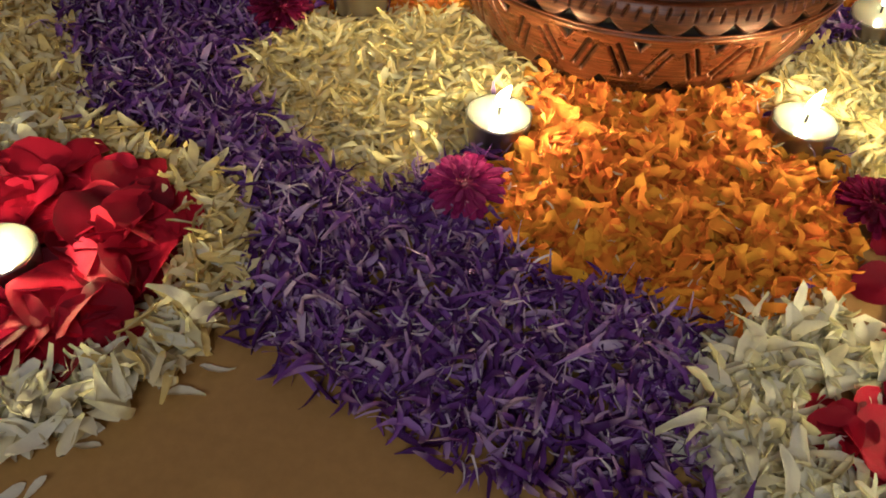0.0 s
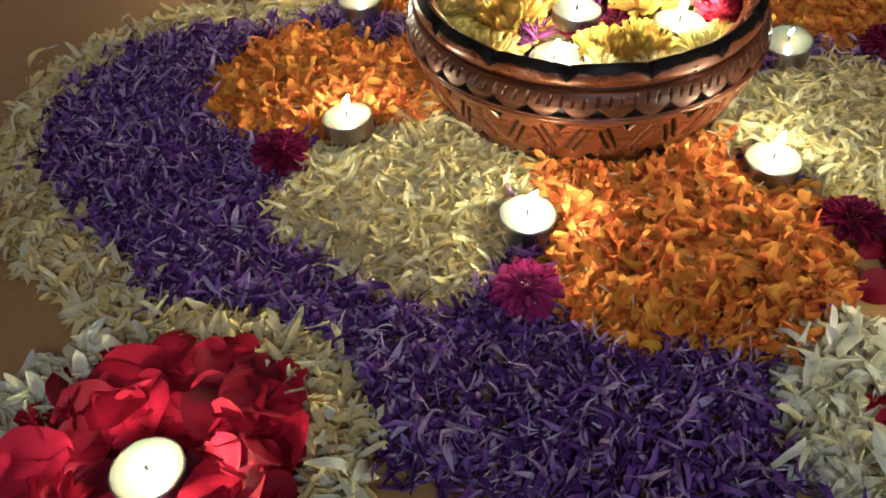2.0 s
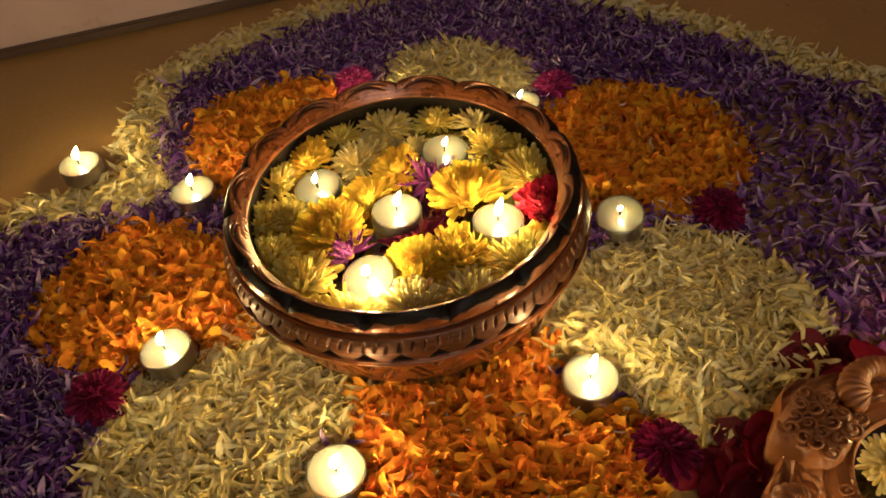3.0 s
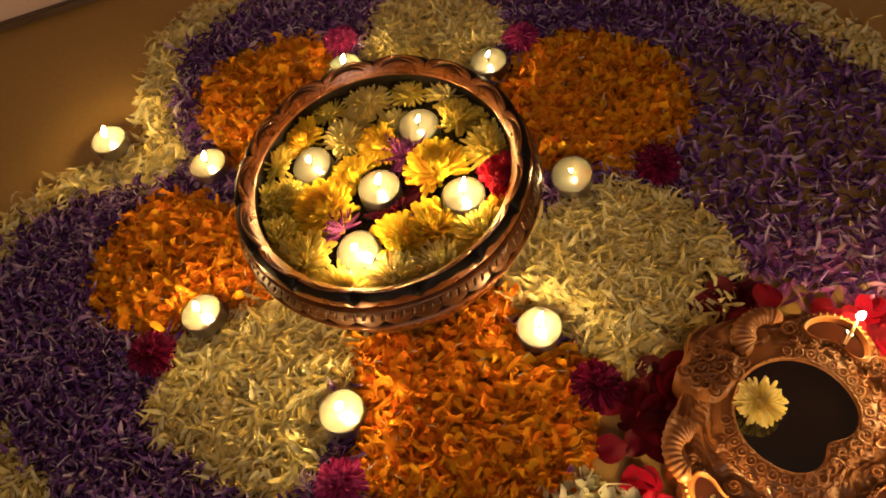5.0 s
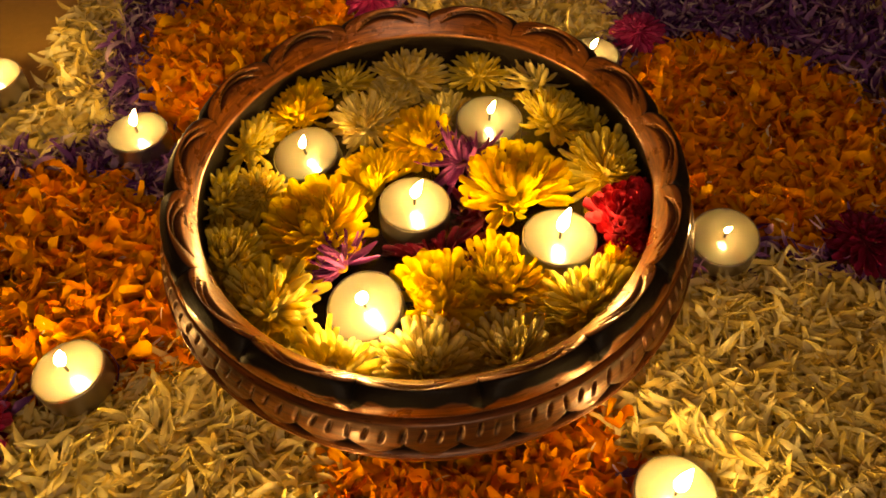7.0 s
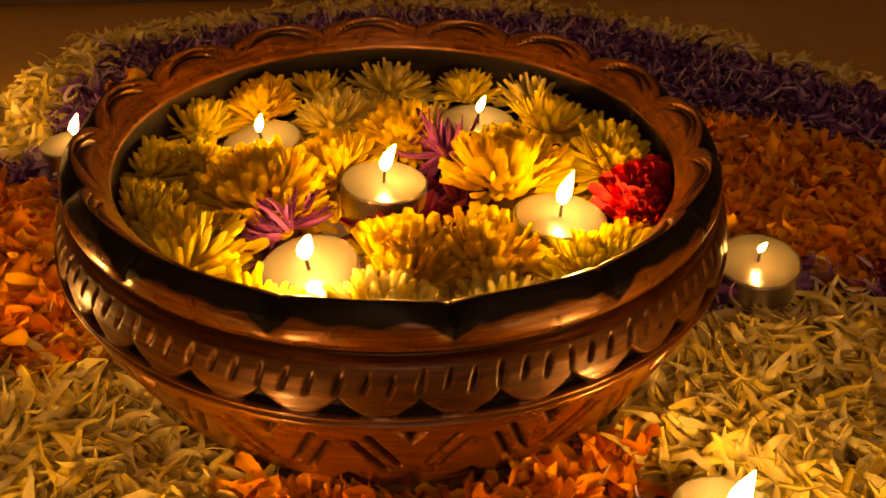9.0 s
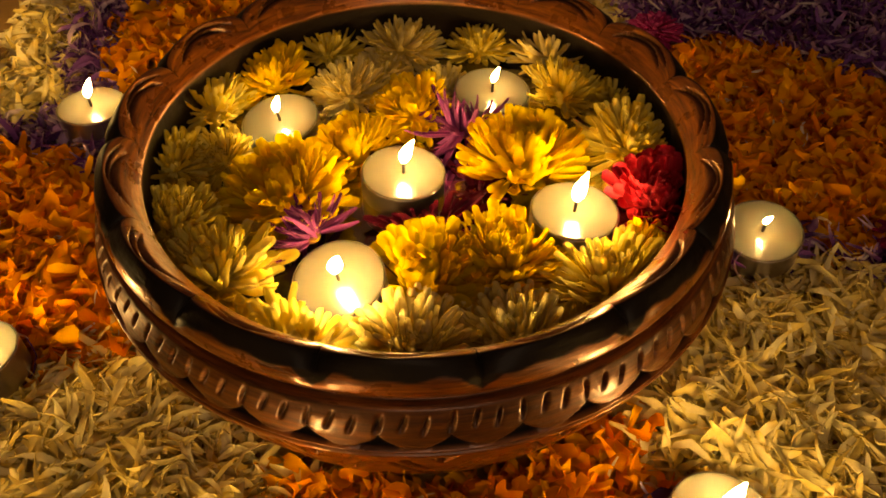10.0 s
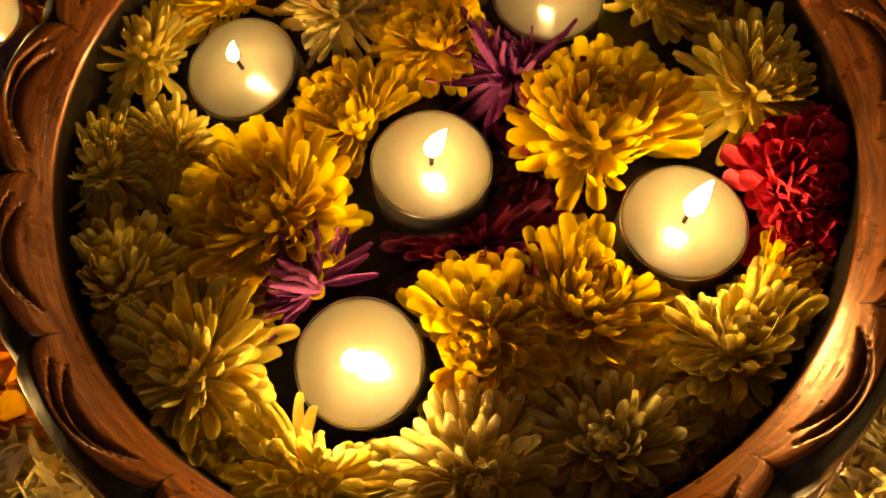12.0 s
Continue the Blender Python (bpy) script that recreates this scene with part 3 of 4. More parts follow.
def flower(label, mat, rings, shape, width, cup=0.5, bend=0.25, centre=None, seed=0, category="flower", mess=7, heart=0.82):
    """A flower of unit radius: rings of (count, length, rise in degrees, base radius, base height); each petal is a part."""
    g = np.random.default_rng(seed)
    ob = tagged(new("flower"), label, category)
    stock = [petal_mesh("petal", mat, [s * width for s in shape], cup, bend * g.uniform(0.4, 1.4), seed * 10 + i) for i in range(4)]
    for count, length, rise, r0, z0 in rings:
        for i in range(count):
            a = 360 * (i + g.uniform(-0.3, 0.3)) / count
            k = length * g.uniform(0.82, 1.12)
            p = new("petal", stock[g.integers(0, 4)])
            p.parent = ob
            p.matrix_basis = pose(0, 0, 0, 0, 0, a) @ pose(r0, 0, z0, g.normal(0, 14), -(rise + g.normal(0, mess)), g.normal(0, 6)) @ Matrix.Diagonal((k, max(k, 0.5), max(k, 0.5), 1))
    if centre:
        pr = [(0.001, centre[1]), (centre[0] * 0.5, centre[1] * 0.92), (centre[0] * 0.9, centre[1] * 0.6), (centre[0], centre[1] * 0.2), (centre[0] * 0.8, -0.05)]
        part("centre", lathe("centre", pr, M_POLLEN, 20), M_POLLEN, ob, "brownish yellow flower centre")
    core = [(0.01, 0.29), (0.16, 0.27), (0.32, 0.15), (0.46, -0.02), (0.36, -0.16), (0.12, -0.24), (0.01, -0.27)]
    if centre:
        core = [(r * 0.5, z * 0.5) for r, z in core]
    core = [(r * heart, z * heart) for r, z in core]
    part("base", lathe("base", core, mat, 12), mat, ob)
    return ob


FULL = [(30, 0.56, -4, 0.42, -0.06), (32, 0.56, 8, 0.38, 0.02), (32, 0.54, 19, 0.34, 0.09), (30, 0.50, 31, 0.29, 0.15), (26, 0.45, 43, 0.24, 0.21), (20, 0.39, 55, 0.18, 0.25), (14, 0.32, 66, 0.12, 0.28), (10, 0.25, 77, 0.06, 0.30)]
SPIKY = [(33, 0.66, -5, 0.33, -0.05), (35, 0.64, 8, 0.30, 0.03), (32, 0.60, 21, 0.26, 0.09), (28, 0.53, 35, 0.21, 0.15), (21, 0.46, 48, 0.16, 0.20), (16, 0.37, 61, 0.10, 0.24), (10, 0.28, 74, 0.05, 0.27)]
RAGGED = [(30, 0.78, 2, 0.16, 0.02), (28, 0.66, 22, 0.14, 0.05), (24, 0.50, 42, 0.12, 0.08), (14, 0.36, 65, 0.08, 0.10)]
ZINNIA = [(24, 0.62, -20, 0.38, 0.00), (26, 0.60, -8, 0.36, 0.12), (26, 0.56, 4, 0.33, 0.23), (24, 0.52, 16, 0.29, 0.33), (21, 0.47, 29, 0.24, 0.42), (17, 0.41, 43, 0.18, 0.49), (12, 0.33, 58, 0.12, 0.54), (8, 0.26, 74, 0.06, 0.57)]

KINDS = {
    "y": flower("full yellow chrysanthemum floating in the bowl", M_YELLOW, FULL, SPOON, 0.32, 0.42, 0.34, seed=1, mess=9),
    "p": flower("pale yellow chrysanthemum floating in the bowl", M_PALE, SPIKY, SPOON, 0.24, 0.45, 0.34, seed=2, mess=10),
    "c": flower("cream white chrysanthemum floating in the bowl", M_CREAM, SPIKY, STRAP, 0.22, 0.45, 0.30, seed=3, mess=10),
    "a": flower("wilted purple aster with a brown centre", M_ASTER, RAGGED, LEAFY, 0.19, 0.6, 0.35, (0.16, 0.10), seed=4, mess=30, heart=0.5),
    "r": flower("red frilled blossom floating at the bowl's edge", M_RED, FULL, BROAD, 0.46, 0.5, 0.3, seed=5, mess=14),
    "m": flower("dark maroon blossom half sunk in the water", M_MAROON, RAGGED, BROAD, 0.17, 0.6, 0.2, seed=6, mess=24, heart=0.35),
    "z": flower("magenta zinnia laid between the petal beds", M_MAGENTA, ZINNIA, BROAD, 0.30, 0.45, 0.16, seed=7),
    "d": flower("dark crimson zinnia laid between the petal beds", M_DARK, ZINNIA, BROAD, 0.30, 0.45, 0.16, seed=8),
    "l": flower("pale yellow chrysanthemum lying in the oil lamp's dish", M_CREAM, SPIKY, SPOON, 0.26, 0.5, 0.25, seed=9),
}
# kind, x, y, height of its heart, radius, tilt to the side in degrees (x, y)
FLOATERS = [
    ("y", -0.065, 0.072, 0.054, 0.019, -18, -8), ("p", -0.040, 0.096, 0.052, 0.017, -22, 4), ("c", -0.028, 0.063, 0.053, 0.018, 12, 6), ("c", -0.002, 0.100, 0.053, 0.020, -12, 0),
    ("p", 0.037, 0.099, 0.053, 0.017, -14, 0), ("c", 0.071, 0.090, 0.053, 0.020, -16, 10), ("p", 0.075, 0.058, 0.053, 0.021, 8, -22), ("p", 0.098, 0.058, 0.050, 0.016, 0, 25),
    ("y", 0.003, 0.048, 0.053, 0.018, 16, 16), ("a", 0.028, 0.033, 0.053, 0.022, 14, -6), ("y", 0.053, 0.008, 0.054, 0.026, 5, 4), ("p", 0.099, 0.018, 0.054, 0.023, 4, 14),
    ("r", 0.105, -0.017, 0.055, 0.021, 8, 16), ("p", -0.088, 0.049, 0.054, 0.020, -4, -14), ("y", -0.024, 0.020, 0.050, 0.019, 16, 6), ("p", -0.099, 0.008, 0.053, 0.020, 4, -12),
    ("p", -0.078, 0.013, 0.052, 0.015, 8, 14), ("y", -0.050, -0.012, 0.051, 0.026, 12, -6), ("a", -0.036, -0.036, 0.053, 0.018, -30, -12), ("p", -0.090, -0.030, 0.053, 0.021, 4, -14),
    ("p", -0.069, -0.055, 0.050, 0.026, 5, -4), ("p", -0.036, -0.087, 0.046, 0.024, 10, 4), ("c", 0.005, -0.089, 0.048, 0.024, 16, 0), ("y", 0.010, -0.055, 0.0455, 0.024, -6, -16),
    ("y", 0.043, -0.046, 0.0455, 0.025, -8, 8), ("p", 0.079, -0.060, 0.049, 0.026, -10, -8), ("c", 0.042, -0.083, 0.044, 0.025, -8, -4), ("y", 0.095, -0.044, 0.048, 0.017, -6, 16),
    ("m", 0.012, -0.021, 0.041, 0.026, 8, 6), ("m", 0.034, 0.004, 0.041, 0.020, -6, 10), ("p", 0.066, -0.083, 0.047, 0.016, -4, 8), ("c", -0.014, 0.084, 0.047, 0.015, 8, 0), ("p", -0.062, -0.080, 0.047, 0.016, 6, -10), ("c", 0.018, 0.074, 0.046, 0.015, 0, 6), ("p", -0.104, -0.012, 0.047, 0.014, 0, -14), ("p", 0.101, 0.036, 0.047, 0.014, 0, 14),
]
WATER = 0.0505


def trim_petals(ob):
    """Shortens the petals that would stick into a candle or through the bowl's wall, or plucks them."""
    def clashes(p):
        for f in (1.0, 0.75, 0.45):
            q = ob.matrix_basis @ p.matrix_basis @ Vector((f, 0, 0))
            if any(math.hypot(q.x - x, q.y - y) < 0.0210 and q.z > z - 0.017 for x, y, z in FLOATING):
                return True
            if math.hypot(q.x - BOWL[0], q.y - BOWL[1]) > 0.1128:
                return True
        return False

    for p in list(ob.children):
        if p.name.startswith("petal") and clashes(p):
            for size in (0.75, 0.7, 0.6):
                p.matrix_basis = p.matrix_basis @ Matrix.Diagonal((size, 0.92, 0.92, 1))
                if not clashes(p):
                    break
            else:
                bpy.data.objects.remove(p)


def build_flowers():
    used = set()
    made = []
    for kind, x, y, z, r, ax, ay in FLOATERS:
        r, z = r * 1.21, z + 0.003
        if math.hypot(x - BOWL[0], y - BOWL[1]) > 0.083:
            x, y = BOWL[0] + 1.045 * (x - BOWL[0]), BOWL[1] + 1.045 * (y - BOWL[1])
        m = pose(x, y, z, ax, ay, rng.uniform(0, 360)) @ Matrix.Diagonal((r, r, r, 1))
        ob = KINDS[kind]
        if kind in used:
            made.append(copy_thing(ob, m @ Matrix.Diagonal([1 / c for c in ob.scale] + [1])))
        else:
            used.add(kind)
            ob.matrix_basis = m
            ob["group"] = "flowers in the bowl"
            made.append(ob)
    for ob in made:
        trim_petals(ob)
    for i, (x, y) in enumerate(BLOOMS):
        kind = "z" if i in (0, 4, 5) else "d"
        k = 0.021 if i > 3 else 0.0235
        m = pose(x, y, 0.014, rng.normal(0, 8), rng.normal(0, 8), rng.uniform(0, 360)) @ Matrix.Diagonal((k * 0.95, k * 0.95, k * 0.66, 1))
        ob = KINDS[kind]
        if kind in used:
            copy_thing(ob, m @ Matrix.Diagonal([1 / c for c in ob.scale] + [1]))
        else:
            used.add(kind)
            ob.matrix_basis = m
            ob["group"] = "zinnias between the beds"
    KINDS["l"].matrix_basis = pose(0.2515, -0.2435, 0.0530, 10, -14, 40) @ Matrix.Diagonal((0.0175, 0.0175, 0.0175, 1))


build_flowers()


# ---- tealights ----
def teardrop(h, w, lean):
    pr = [(0.0, 0.0), (0.55, 0.10), (0.9, 0.25), (1.0, 0.38), (0.82, 0.58), (0.5, 0.78), (0.2, 0.93), (0.0, 1.0)]
    th = np.linspace(0, 2 * np.pi, 10, endpoint=False)
    v = [((max(r, 0.01) * w / 2) * np.cos(a) + lean * h * z * z, (max(r, 0.01) * w / 2) * np.sin(a), h * z) for r, z in pr for a in th]
    return mesh_from("flame", v, grid_faces(len(pr), 10), M_FLAME)


def wick_mesh(h):
    return lathe("wick", [(0.0007, -0.004), (0.0007, h * 0.6), (0.0005, h), (0.0001, h + 0.0003)], M_WICK, 8)


def tealight(label):
    """Origin at the middle of the wax's surface."""
    ob = tagged(new("tealight"), label, "candle")
    cup = [(0.0005, -0.0150), (0.0178, -0.0150), (0.0182, -0.0144), (0.0184, -0.0120), (0.0184, -0.0010), (0.0186, -0.0006), (0.0186, -0.0003), (0.0184, -0.0002), (0.0182, -0.0006), (0.0181, -0.0030)]
    part("cup", lathe("cup", cup, M_ALU, 56), M_ALU, ob, "thin aluminium cup")
    wax = [(0.0004, -0.0006), (0.0030, -0.0005), (0.0100, 0.0), (0.0165, 0.0001), (0.0176, 0.0003), (0.0182, 0.0001), (0.0183, -0.0004), (0.0180, -0.0030), (0.0180, -0.0080), (0.0004, -0.0085)]
    part("wax", lathe("wax", wax, M_WAX, 56), M_WAX, ob, "glowing melted cream wax")
    part("wick", wick_mesh(0.0055), M_WICK, ob, "short black wick")
    part("flame", teardrop(0.0134, 0.0058, 0.34), M_FLAME, ob, "small bright flame").location = (0, 0, 0.0050)
    return ob


def set_flame(ob, size):
    for c in ob.children:
        if c.name.startswith("flame"):
            c.scale = (size, size, size)


def build_tealights():
    first = tealight("lit white tealight standing among petals on the floor")
    first["group"] = "tealights on the floor"
    for i, (x, y) in enumerate(TEALIGHTS):
        m = pose(x, y, {4: 0.0225, 5: 0.0265}.get(i, 0.0240), rng.normal(0, 2) + (11 if i == 4 else 0), rng.normal(0, 2), rng.uniform(-45, 45))
        if i == 0:
            first.matrix_basis = m
        else:
            set_flame(copy_thing(first, m), WEAK.get(i, 1.0))
    set_flame(first, WEAK[0])
    second = tealight("lit white tealight floating among the bowl's flowers")
    second["group"] = "tealights in the bowl"
    for i, (x, y, z) in enumerate(FLOATING):
        m = pose(x, y, z, *LEANS[i], rng.uniform(-45, 45))
        if i == 0:
            second.matrix_basis = m
        else:
            set_flame(copy_thing(second, m), WEAK_IN[i])
    set_flame(second, WEAK_IN[0])


build_tealights()


# ---- the carved bowl ----
def segment_distance(px, py, a, b):
    dx, dy = b[0] - a[0], b[1] - a[1]
    t = np.clip(((px - a[0]) * dx + (py - a[1]) * dy) / (dx * dx + dy * dy), 0, 1)
    return np.hypot(px - a[0] - t * dx, py - a[1] - t * dy)


def build_bowl():
    keys = [(0.002, 0.002), (0.100, 0.001), (0.110, 0.002), (0.1148, 0.005), (0.1182, 0.012), (0.1265, 0.031), (0.1312, 0.043), (0.1332, 0.0500), (0.1344, 0.0520), (0.1346, 0.0534), (0.1333, 0.0541), (0.1344, 0.0549), (0.1342, 0.0562),
            (0.1332, 0.0572), (0.1328, 0.0610), (0.1310, 0.0665), (0.1282, 0.0708), (0.1247, 0.0720), (0.1247, 0.0729), (0.1262, 0.0745), (0.1270, 0.0775), (0.1262, 0.0805), (0.1248, 0.0824), (0.1208, 0.0850), (0.1186, 0.0860), (0.1160, 0.0848),
            (0.1115, 0.0800), (0.1096, 0.0778), (0.1086, 0.0764), (0.1090, 0.0720), (0.1100, 0.0600), (0.1095, 0.0400), (0.1000, 0.0200), (0.080, 0.0120), (0.002, 0.0115)]
    k = np.array(keys)
    d = np.r_[0, np.cumsum(np.hypot(*np.diff(k, axis=0).T))]
    fine = np.r_[np.linspace(0, d[2], 6, endpoint=False), np.arange(d[2], d[29], 0.00060), np.linspace(d[29], d[-1], 14)]
    r = np.interp(fine, d, k[:, 0])
    z = np.interp(fine, d, k[:, 1])
    for _ in range(2):
        r[1:-1] = 0.25 * r[:-2] + 0.5 * r[1:-1] + 0.25 * r[2:]
        z[1:-1] = 0.25 * z[:-2] + 0.5 * z[1:-1] + 0.25 * z[2:]
    n = 1800
    th = np.linspace(0, 360, n, endpoint=False)
    R, T = np.meshgrid(r, th, indexing="ij")
    Z = np.repeat(z[:, None], n, 1)
    S = np.repeat(fine[:, None], n, 1)
    dig = np.zeros_like(R)
    stain = np.zeros_like(R)

    def carve(mask, depth, black=1.0):
        dig[:] = np.maximum(dig, mask * depth)
        stain[:] = np.maximum(stain, mask * black)

    # zigzag cuts on the lower wall
    period = 360 / 19
    c = ((T + 85.6) / period + 0.5) % 1 - 0.5
    x, zone = c * period / 180 * math.pi * 0.127, (S > d[4] * 0.98) & (S < d[7])
    for a, b in (((-0.0035, 0.0240), (-0.0125, 0.0460)), ((-0.0080, 0.0200), (-0.0170, 0.0425)), ((0.0040, 0.0235), (0.0135, 0.0455)), ((0.0085, 0.0195), (0.0178, 0.0415))):
        carve(zone * np.exp(-(segment_distance(x, Z, a, b) / 0.0011) ** 2), 0.0027, 0.9)
    carve(zone * np.clip((0.0046 - np.abs(x) - (0.0495 - Z) * 0.60) / 0.0006, 0, 1) * (Z > 0.0415), 0.0026)
    xb = np.abs(np.abs(x) - period / 360 * math.pi * 0.127)
    carve(zone * np.clip((0.0038 - xb - (Z - 0.0140) * 0.8) / 0.0006, 0, 1) * (Z < 0.0190), 0.0018)
    # hanging scallops of the middle band
    b = ((T + 84.6) / 10) % 1
    arc = np.sqrt(np.clip(1 - (2 * b - 1) ** 2, 0, 1))
    band = (S > d[12]) & (S < d[16])
    low = 0.0566 + 0.0058 * np.abs(2 * b - 1) ** 2.6
    stain[:] = np.maximum(stain, band * 0.58)
    carve(band * np.clip((low - Z) / 0.0007, 0, 1), 0.0032)
    w10 = 10 / 180 * math.pi * 0.133
    wild = np.sin(np.floor((T + 84.6) / 10) * 12.9898) * 43758.5453 % 1
    for f, mid, half, slant in ((0.0, 0.0660, 0.0036, 0.20), (0.33, 0.0662, 0.0032, 0.34), (0.64, 0.0655, 0.0034, 0.30)):
        off = ((b - f - 0.06 * (wild - 0.5) + 0.5) % 1 - 0.5) * w10 - slant * (Z - mid)
        tall = np.clip(1 - ((Z - mid - 0.0012 * (wild - 0.5)) / half) ** 2, 0, 1)
        carve(band * np.exp(-(off / 0.00075) ** 2) * tall, 0.0022, 0.95)
    carve(((S > d[16]) & (S < d[19])) * np.exp(-((Z - 0.0725) / 0.0010) ** 2), 0.0006, 0.8)
    carve(((S > d[8]) & (S < d[12])) * np.exp(-((Z - 0.0541) / 0.0006) ** 2), 0.0004, 0.6)
    # scalloped crest: black outer slope, leaf-shaped lobes inside
    a = ((T + 80.0) / 24) % 1
    xa = 2 * a - 1
    arc = np.sqrt(np.clip(1 - xa ** 2, 0, 1))
    slope = np.clip((S - d[21]) / (d[24] - d[21]), 0, 1) * (S < d[24])
    vee = 0.0050 * np.clip(1 - np.minimum(a, 1 - a) / 0.13, 0, 1) ** 1.2
    black_edge = 0.0820 - vee + 0.0003 * np.sin(T * 0.9) + 0.0003 * np.sin(T * 0.37)
    outer = (S > d[18]) & (S <= d[24])
    stain = np.maximum(stain, outer * np.clip((Z - black_edge) / 0.0006, 0, 1))
    dig = np.maximum(dig, outer * np.exp(-((Z - 0.0805) / 0.0030) ** 2) * (vee / 0.0050) ** 1.5 * 0.0020)
    face = np.clip((d[27] - S) / (d[27] - d[24]), 0, 1) * (S > d[24])
    crest = np.where(S <= d[24], np.clip((S - d[21]) / (d[24] - d[21]), 0, 1), np.clip((d[27] - S) / (d[27] - d[24]), 0, 1))
    crest = crest * (S > d[21]) * (S < d[27])
    R = R + crest * (0.0046 * arc - 0.0034)
    Z = Z + crest * (0.0060 * arc - 0.0030)
    on_face = (S > d[24]) & (S < d[27])
    stain = np.maximum(stain, on_face * np.clip((0.16 - arc) / 0.1, 0, 1) * (face > 0.35))
    for f0, f1, w0, x0 in ((0.30, 0.42, 0.070, 0.05), (0.56, 0.30, 0.055, -0.08)):
        mid = f0 + f1 * (1 - (xa - x0) ** 2 / 0.62)
        wid = w0 * np.clip(1 - ((xa - x0) / 0.72) ** 2, 0.02, 1)
        m = on_face * np.exp(-((face - mid) / np.maximum(wid, 0.004)) ** 2) * (np.abs(xa - x0) < 0.70)
        dig, stain = np.maximum(dig, m * 0.0024), np.maximum(stain, m * 0.95)
    # the inner wall turns fully black just below the lip
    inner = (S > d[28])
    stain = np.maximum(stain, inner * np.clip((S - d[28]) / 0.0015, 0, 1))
    # push the cuts inwards along the wall
    nr, nz = np.gradient(Z, axis=0), -np.gradient(R, axis=0)
    ln = np.hypot(nr, nz) + 1e-9
    R, Z = R - dig * nr / ln, Z - dig * nz / ln
    tr = np.radians(T)
    R = R * np.interp(S, [d[17], d[24]], [1.014, 1.03])
    v = np.stack([R * np.cos(tr), R * np.sin(tr), Z * 1.025], -1).reshape(-1, 3)
    me = mesh_from("bowl_body", v, grid_faces(len(fine), n), M_BOWL)
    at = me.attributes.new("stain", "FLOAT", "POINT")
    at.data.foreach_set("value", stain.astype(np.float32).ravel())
    at = me.attributes.new("grain", "FLOAT_VECTOR", "POINT")
    at.data.foreach_set("vector", np.stack([4 * np.cos(tr), 4 * np.sin(tr), S * 520], -1).astype(np.float32).ravel())
    bowl = tagged(new("carved_bowl"), "carved brown varnished wooden bowl with blackened cuts and scalloped rim", "bowl")
    bowl.location = (*BOWL, 0.0)
    part("bowl_body", me, M_BOWL, bowl)
    disc = lathe("water", [(0.0005, WATER), (0.05, WATER), (0.1128, WATER)], M_WATER, 96)
    ob = tagged(new("water", disc), "still water filling the carved bowl", "water")
    ob.location = (*BOWL, 0)


build_bowl()


# ---- the oil lamp ----
DIYA = (0.275, -0.252)


def torus_mesh(name, R, r, mat, n=28, m=8, arc=360, squash=1.0):
    th = np.linspace(0, np.radians(arc), n, endpoint=arc < 360)
    ph = np.linspace(0, 2 * np.pi, m, endpoint=False)
    v = [((R + r * math.cos(p)) * math.cos(t), (R + r * math.cos(p)) * math.sin(t) * squash, r * math.sin(p)) for t in th for p in ph]
    f = grid_faces(n, m)
    if arc >= 360:
        a = np.arange(m)
        f = np.concatenate([f, np.stack([(n - 1) * m + a, (n - 1) * m + (a + 1) % m, (a + 1) % m, a], -1)])
    return mesh_from(name, v, f, mat)


def scroll_mesh(turns, R, r):
    """A tapering spiral curl."""
    n, m = 40, 7
    t = np.linspace(0, 1, n)
    ang, rad, tube = t * turns * 2 * np.pi, R * (1 - 0.85 * t), r * (1.0 - 0.55 * t)
    ph = np.linspace(0, 2 * np.pi, m, endpoint=False)
    v = [((rad[i] + tube[i] * math.cos(p)) * math.cos(ang[i]), (rad[i] + tube[i] * math.cos(p)) * math.sin(ang[i]), tube[i] * math.sin(p) + 0.35 * R * t[i]) for i in range(n) for p in ph]
    return mesh_from("scroll", v, grid_faces(n, m), M_CLAY)


def cotton_mesh(h):
    return lathe("wick", [(0.0013, -0.004), (0.0014, h * 0.4), (0.0012, h * 0.8), (0.0008, h), (0.0001, h + 0.0003)], M_COTTON, 8)


def dish_edge(th):
    """Radius of the dish's paisley-shaped opening at the angle th."""
    off = (np.degrees(th) + 58 + 180) % 360 - 180
    return 0.0415 - 0.0125 * np.exp(-(off / 21) ** 2) + 0.0012 * np.exp(-((np.abs(off) - 52) / 20) ** 2)


def kidney(th):
    """Outline of a small cup, 46 mm long; the bean's hollow side faces the dish."""
    x = 0.0225 * np.cos(th)
    y = 0.0118 * np.sin(th) - 0.0052 * np.cos(th) ** 2 + 0.0028
    return x, y + 0.0044 * np.exp(-(x / 0.0095) ** 2) * (np.sin(th) < 0)


